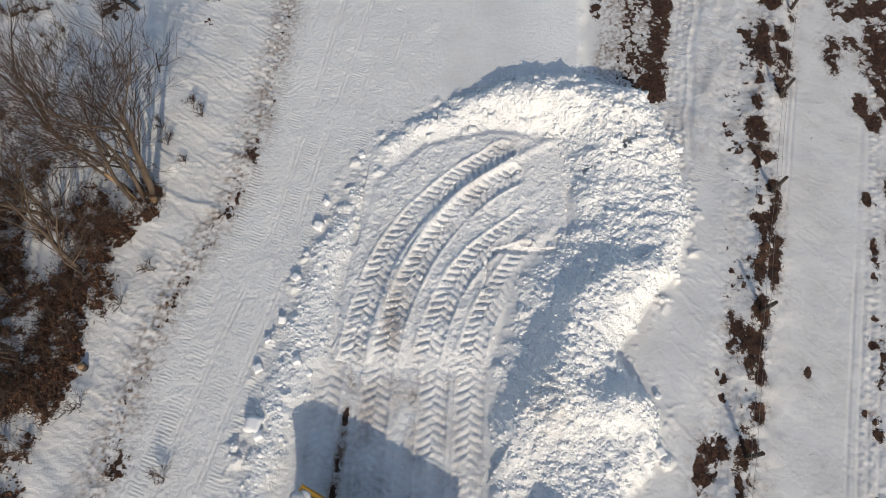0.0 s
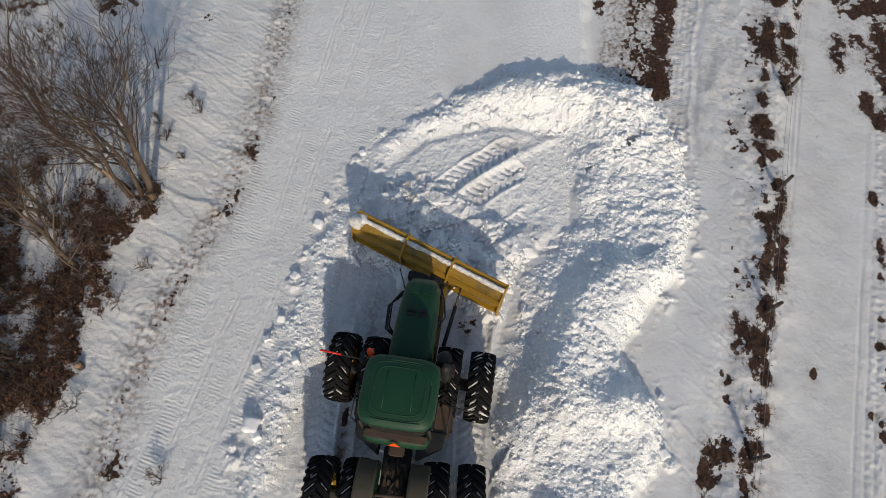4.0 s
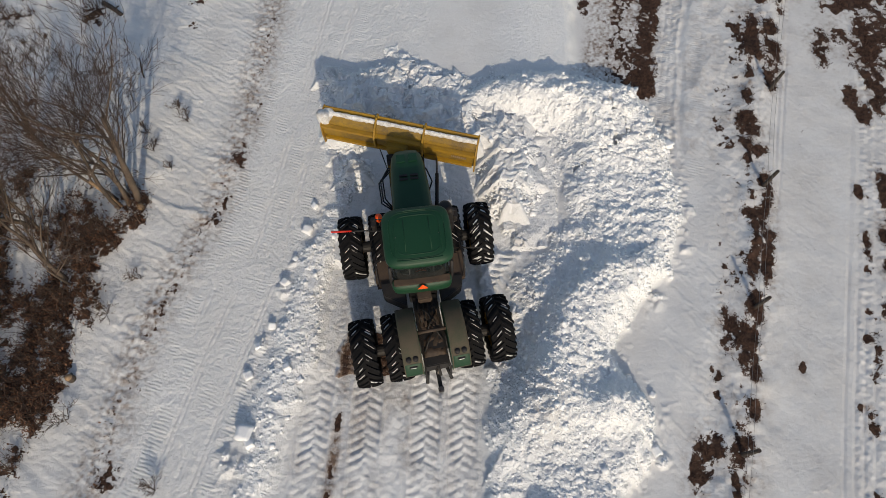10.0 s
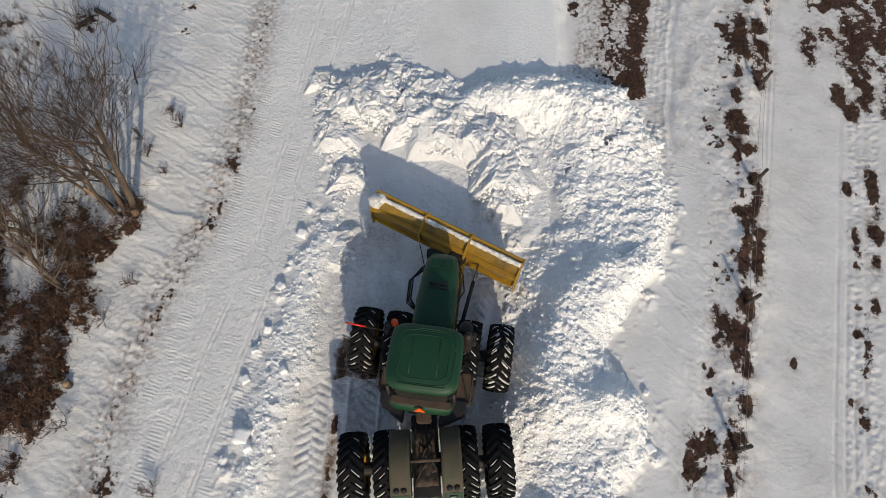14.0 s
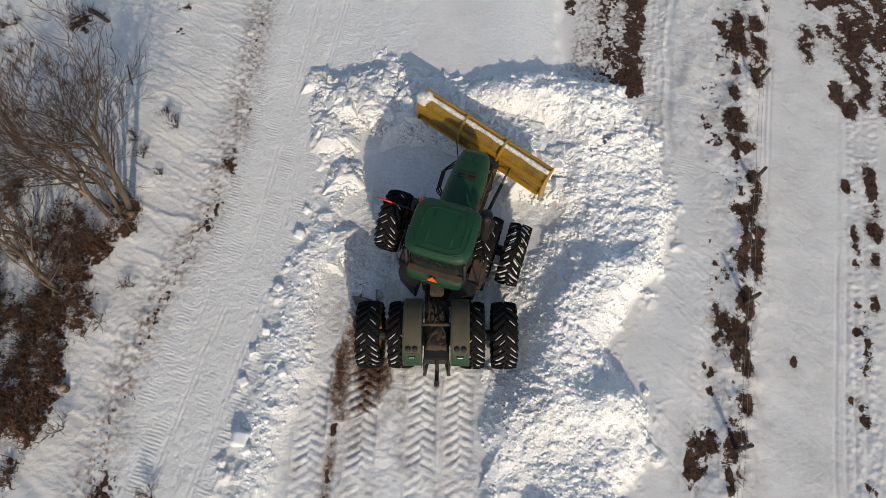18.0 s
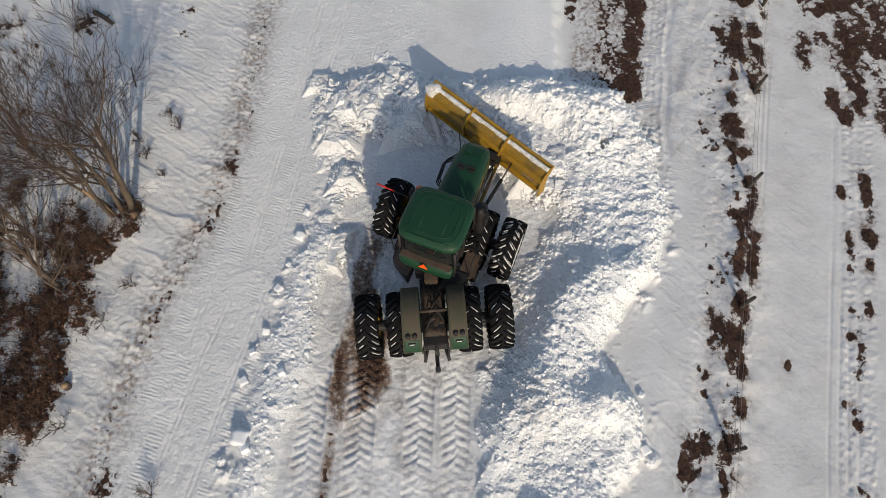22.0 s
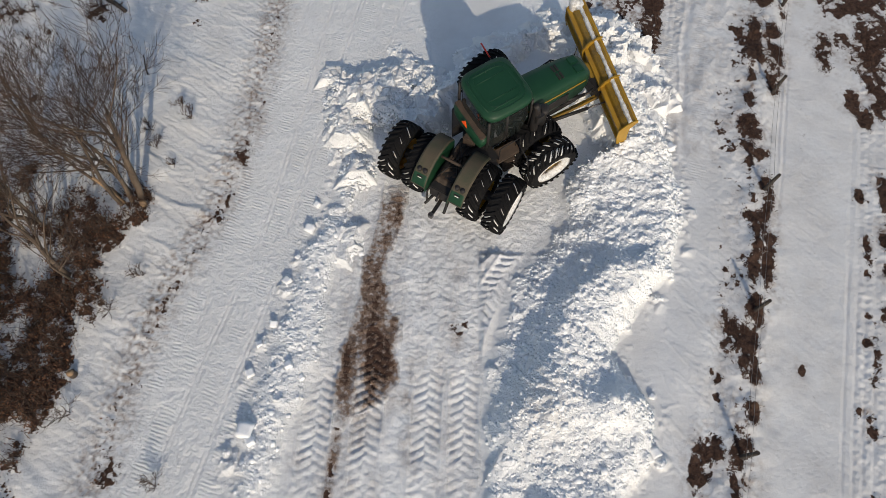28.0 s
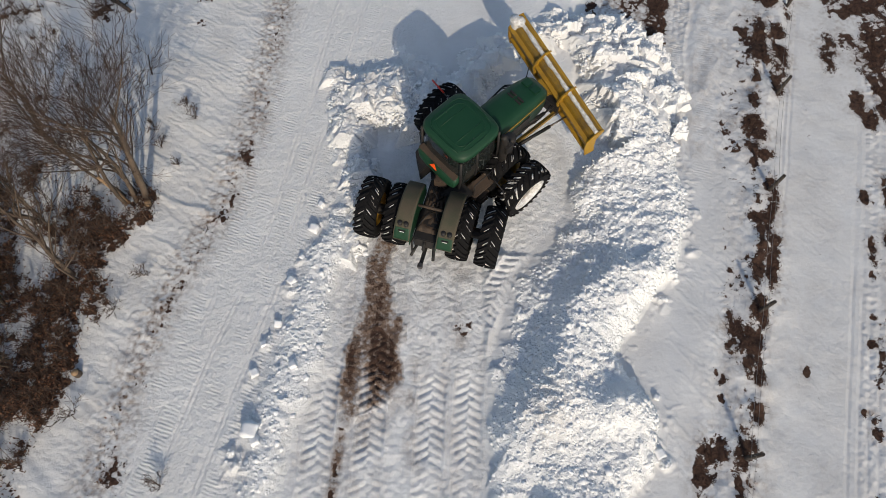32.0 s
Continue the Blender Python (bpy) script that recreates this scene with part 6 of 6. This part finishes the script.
sprigs("brush", "dense dark brown bare brush along the snowy bank", bare_spots(6500, 1, -19, -9.7, -0.5, 12.5, 0.42), TWIG, 2, 0.8, 0.9, 3, 0.008, 3)
sprigs("brush", "scattered bare brush on the snowy bank", bare_spots(3500, 3, -19, -10.2, 12, 21, 0.35), TWIG, 4, 0.9, 0.9, 4, 0.007, 3)
sprigs("dry_growth", "dry brown growth along the fence line", bare_spots(12000, 5, 5.0, 15.0, -0.5, 22, 0.45), TURF, 6, 0.13, 1.8, 4, 0.010)
sprigs("dry_growth", "patches of dry brown growth in the snowy field", bare_spots(7000, 7, 13.0, 19.5, -0.5, 22, 0.45), TURF, 8, 0.11, 1.8, 4, 0.010)
sprigs("dry_growth", "dry growth along the road's verge", bare_spots(7000, 9, -10.2, -5.5, 0, 20, 0.40), TURF, 10, 0.11, 1.8, 4, 0.008)


def dead_leaves():
    """Dead leaves caught in the brush, too many to count."""
    rng = np.random.default_rng(77)
    spots = bare_spots(16000, 41, -19, -9.6, -0.5, 12.0, 0.46)
    v, f = [], []
    for (x, y, z, s) in spots:
        for _ in range(3):
            cx, cy, cz = x + rng.normal(0, 0.1), y + rng.normal(0, 0.1), z + abs(rng.normal(0, 0.22))
            a, b, r = rng.uniform(0, 6.283), rng.normal(0, 0.6), rng.uniform(0.02, 0.05)
            ux, uy, uz = math.cos(a) * r, math.sin(a) * r, math.sin(b) * r
            wx, wy, wz = -math.sin(a) * r * 0.6, math.cos(a) * r * 0.6, math.cos(b * 2) * r * 0.3
            i = len(v)
            v += [(cx - ux, cy - uy, cz - uz), (cx + wx, cy + wy, cz + wz), (cx + ux, cy + uy, cz + uz), (cx - wx, cy - wy, cz + wz * 0.5)]
            f += [(i, i + 1, i + 2), (i, i + 2, i + 3)]
    me = bpy.data.meshes.new("dead_leaves")
    me.from_pydata(v, [], f)
    me.materials.append(LEAF)
    tagged(new("dead_leaves", me), "reddish brown dead leaves caught in the brush", "leaves", kind="stuff")


dead_leaves()


def rubble():
    """Angular snow clods lying thick on the heaps, too many to count."""
    rng = np.random.default_rng(31)
    n = 68000
    x, y = rng.uniform(-6.8, 8.8, n), rng.uniform(-1, 16.6, n)
    h, band = heap(x, y)
    cx, cy, m = SWEPT
    i, j = np.clip(((x + 8) / 0.15).astype(int), 0, m.shape[1] - 1), np.clip(((y - 2) / 0.15).astype(int), 0, m.shape[0] - 1)
    keep = (h > 0.10) & ~((m[j, i] > 0) & (y > 2.2)) & (rng.random(n) < 0.45 + 0.3 * (x > 2))
    x, y, h = x[keep], y[keep], h[keep]
    z = base_height(x, y) + scraped(x, y)[0] + h
    r = np.clip(rng.lognormal(-3.45, 0.5, len(x)), 0.015, 0.12)
    me = crumb_mesh("snow_rubble", x, y, z, r, rng)
    tagged(new("snow_rubble", me), "rough white clods of ploughed snow on the heaps", "snow", kind="stuff")


rubble()


def fence_post(x, y, lean_x, lean_y, h, name="fence_post"):
    ob = tagged(new(name), "weathered dark wooden fence post leaning in the snow", "post", "fence posts")
    ob.matrix_basis = pose(x, y, 0.0)
    rng = random.Random(int(x * 100))
    bm = bmesh.new()
    add_tube(bm, [(0, 0, -0.2), (lean_x * 0.5, lean_y * 0.5, h * 0.5), (lean_x, lean_y, h)], [0.07, 0.065, 0.055], 9)
    part("post", bm, POST, ob, "", smooth=False)
    tube_part("staple", [(lean_x * 0.75 - 0.085, lean_y * 0.75, h * 0.72), (lean_x * 0.75 - 0.1, lean_y * 0.75, h * 0.75), (lean_x * 0.75 - 0.085, lean_y * 0.75, h * 0.78)], 0.006, WIRE, ob, "", 5)
    return ob


for x, y in ((12.35, 15.05), (11.15, 10.85), (9.85, 6.4), (8.55, 2.0), (13.75, 19.5), (7.3, -2.4)):
    fence_post(x, y, 0.05, 0.0, 1.08)


def fence_wire(points):
    ob = tagged(new("fence_wire"), "thin slack wire strung between fence posts", "wire", "fence wires")
    bm = bmesh.new()
    pts = []
    for a, b in zip(points, points[1:]):
        for k in range(8):
            f = k / 8
            q = Vector(a).lerp(Vector(b), f)
            q.z -= 0.10 * 4 * f * (1 - f)
            pts.append(q)
    add_tube(bm, pts, 0.005, 4)
    part("strand", bm, WIRE, ob)


POSTS = ((7.3, -2.4), (8.55, 2.0), (9.85, 6.4), (11.15, 10.85), (12.35, 15.05), (13.75, 19.5))
for h in (0.62, 0.95):
    fence_wire([(x - 0.06, y, h) for x, y in POSTS])


def snow_block(x, y, size, seed):
    """A block of snow broken off the heap, lying at its foot."""
    rng = random.Random(seed)
    bm = bmesh.new()
    bmesh.ops.create_cube(bm, size=size)
    bmesh.ops.subdivide_edges(bm, edges=bm.edges[:], cuts=3, use_grid_fill=True)
    for v in bm.verts:
        n = noise.noise(v.co * (3.0 / size) + Vector((seed * 7.1, 0, 0)))
        v.co *= 1 + 0.28 * n + rng.uniform(-0.05, 0.05)
        v.co.z *= 0.75
    ob = tagged(new("snow_block", mesh_of("snow_block", bm, SNOW, True)), "broken block of white snow lying beside the heap", "snow block", "snow blocks")
    z = float(first_height(np.array([x]), np.array([y]))[0])
    ob.matrix_basis = pose(x, y, z + size * 0.22, rng.uniform(-20, 20), rng.uniform(-20, 20), rng.uniform(0, 360))


for k, (x, y, s) in enumerate(((-4.45, 9.25, 0.34), (-5.0, 7.35, 0.30), (-5.27, 5.9, 0.28), (-5.62, 5.25, 0.24), (-5.8, 4.35, 0.3), (-5.65, 2.65, 0.55), (-5.45, 2.35, 0.3), (-4.6, 4.55, 0.26),
                               (-4.2, 4.2, 0.2), (6.1, 2.1, 0.34), (-4.3, 10.2, 0.24), (-3.2, 12.15, 0.24), (-4.75, 8.2, 0.2), (8.15, 12.6, 0.36), (7.6, 13.6, 0.28), (6.25, 3.7, 0.2))):
    snow_block(x, y, s * 0.8, 40 + k)


def stake(x, y):
    ob = tagged(new("stake"), "thin dark stake leaning out of a hole in the snow", "stake")
    ob.matrix_basis = pose(x, y, 0.1)
    tube_part("rod", [(0, 0, -0.2), (0.12, 0.05, 0.5), (0.28, 0.12, 1.05)], [0.03, 0.028, 0.02], POST, ob, "", 6)
    bm = bmesh.new()
    add_loft(bm, [rounded(0.22, 0.10, 0.0, 14, 2.2), rounded(0.18, 0.08, 0.07, 14, 2.2), rounded(0.06, 0.04, 0.10, 14, 2.2)])
    part("clod", bm, TURF, ob, "dark earth at its foot")


stake(-11.2, 15.6)


def fallen_log(x, y, length, turn, r):
    ob = tagged(new("fallen_log"), "short dark log lying on the snow", "log", "fallen logs")
    z = float(base_height(np.array([x]), np.array([y]))[0])
    ob.matrix_basis = pose(x, y, z + r * 0.7, 0, 4, turn)
    tube_part("bark", [(-length / 2, 0, 0), (-length * 0.1, 0.03, 0.01), (length / 2, 0, 0)], [r, r * 0.95, r * 0.8], POST, ob, "", 9)
    tube_part("branch_stub", [(length * 0.1, 0, 0), (length * 0.2, 0.2, 0.12)], [r * 0.4, r * 0.25], POST, ob, "", 6)


fallen_log(-13.1, 19.1, 1.0, -35, 0.10)


def cut_stub(x, y):
    ob = tagged(new("cut_stub"), "small sawn stub of pale orange wood", "stump")
    ob.matrix_basis = pose(x, y, float(base_height(np.array([x]), np.array([y]))[0]))
    tube_part("bark", [(0, 0, -0.1), (0.01, 0, 0.2)], [0.13, 0.115], BARK, ob, "", 10)
    tube_part("cut_face", [(0.01, 0, 0.2), (0.012, 0, 0.225)], [0.105, 0.10], CUT, ob, "pale orange cut wood", 10)


cut_stub(-11.05, 4.25)

for k, (x, y, h) in enumerate(((-10.88, 3.11, 0.9), (-8.01, 1.12, 0.6), (-9.62, 14.18, 0.45), (-10.2, 12.4, 0.5), (-10.48, 6.32, 0.7), (-9.21, 13.67, 0.6), (-9.45, 11.69, 0.3), (-9.74, 7.5, 0.5), (-10.6, 13.2, 0.5))):
    rng = random.Random(90 + k)
    shrub = tagged(new("shrub"), "small leafless shrub poking out of the snow", "shrub", "small shrubs")
    shrub.matrix_basis = pose(x, y, float(base_height(np.array([x]), np.array([y]))[0]))
    bm, thin = bmesh.new(), bmesh.new()
    for q in range(5):
        a = rng.uniform(0, 6.283)
        grow(thin, rng, Vector((0, 0, -0.05)), Vector((math.cos(a) * 0.6, math.sin(a) * 0.6, 1)).normalized(), h * rng.uniform(0.5, 0.8), 0.012, 2, thin)
    bm.free()
    part("brushwood", thin, TWIG, shrub, "thin dark stems")["kind"] = "stuff"


# ---- what moves ----
def motions():
    rows, art = [], []
    for t, x, y, h, up, rh in TRACTOR_ROWS:
        up, on, h = up + climb_at(t), 0.03 * climb_at(t), h - 1.2 * climb_at(t)
        x, y = x + on * math.cos(radians(h)), y + on * math.sin(radians(h))
        rows.append((t, pose(x, y, 0.02 + 0.04 * up + 0.03 * lean_at(t), 0, 0, h - 90) @ pose(0, 0, 0, up, lean_at(t))))
        art.append((t, pose(0, 0, 0, -0.6 * up, 0, rh - h)))
    walk(TRACTOR, rows)
    walk(REAR, art)
    walk(BLADE, [(t, pose(-0.12, BLADE_FORE + 0.008 * blade_pitch(t) + float(np.interp(t, (14, 17, 21, 24.5, 25.5, 27.5), (0, 0.08, 0.08, 0.2, 0.2, 0))), blade_lift(t) - 0.07 * climb_at(t), 0, 0, BLADE_TURN + 0.6 * blade_pitch(t)) @ pose(0, 0, 0, blade_pitch(t))) for t in [0.5 * k for k in range(65)]])
    # the wheels roll with the ground and slip while the heap holds the tractor
    times = [0.25 * k for k in range(129)]
    roll, turn = {}, 0.0
    last = None
    for t in times:
        x, y, h, _, _ = state(t)
        if last:
            fwd = (x - last[0]) * math.cos(radians(h)) + (y - last[1]) * math.sin(radians(h))
            turn += math.degrees(fwd / TYRE_R) + (45 if 6.5 < t < 7.5 or 17.25 < t < 24.5 else 0)
        roll[t], last = turn, (x, y)
    for w, wx, wy, back in WHEELS:
        r = []
        for t in times:
            _, _, h, up, rh = state(t)
            up, h = up + climb_at(t), h - 1.2 * climb_at(t)
            hub = pose(0, 0, 0, -0.6 * up, 0, rh - h) if back else Matrix.Identity(4)
            r.append((t, hub @ pose(wx, wy, TYRE_R, -roll[t])))
        walk(w, r)
    push_rows()
    mud_rows()


motions()
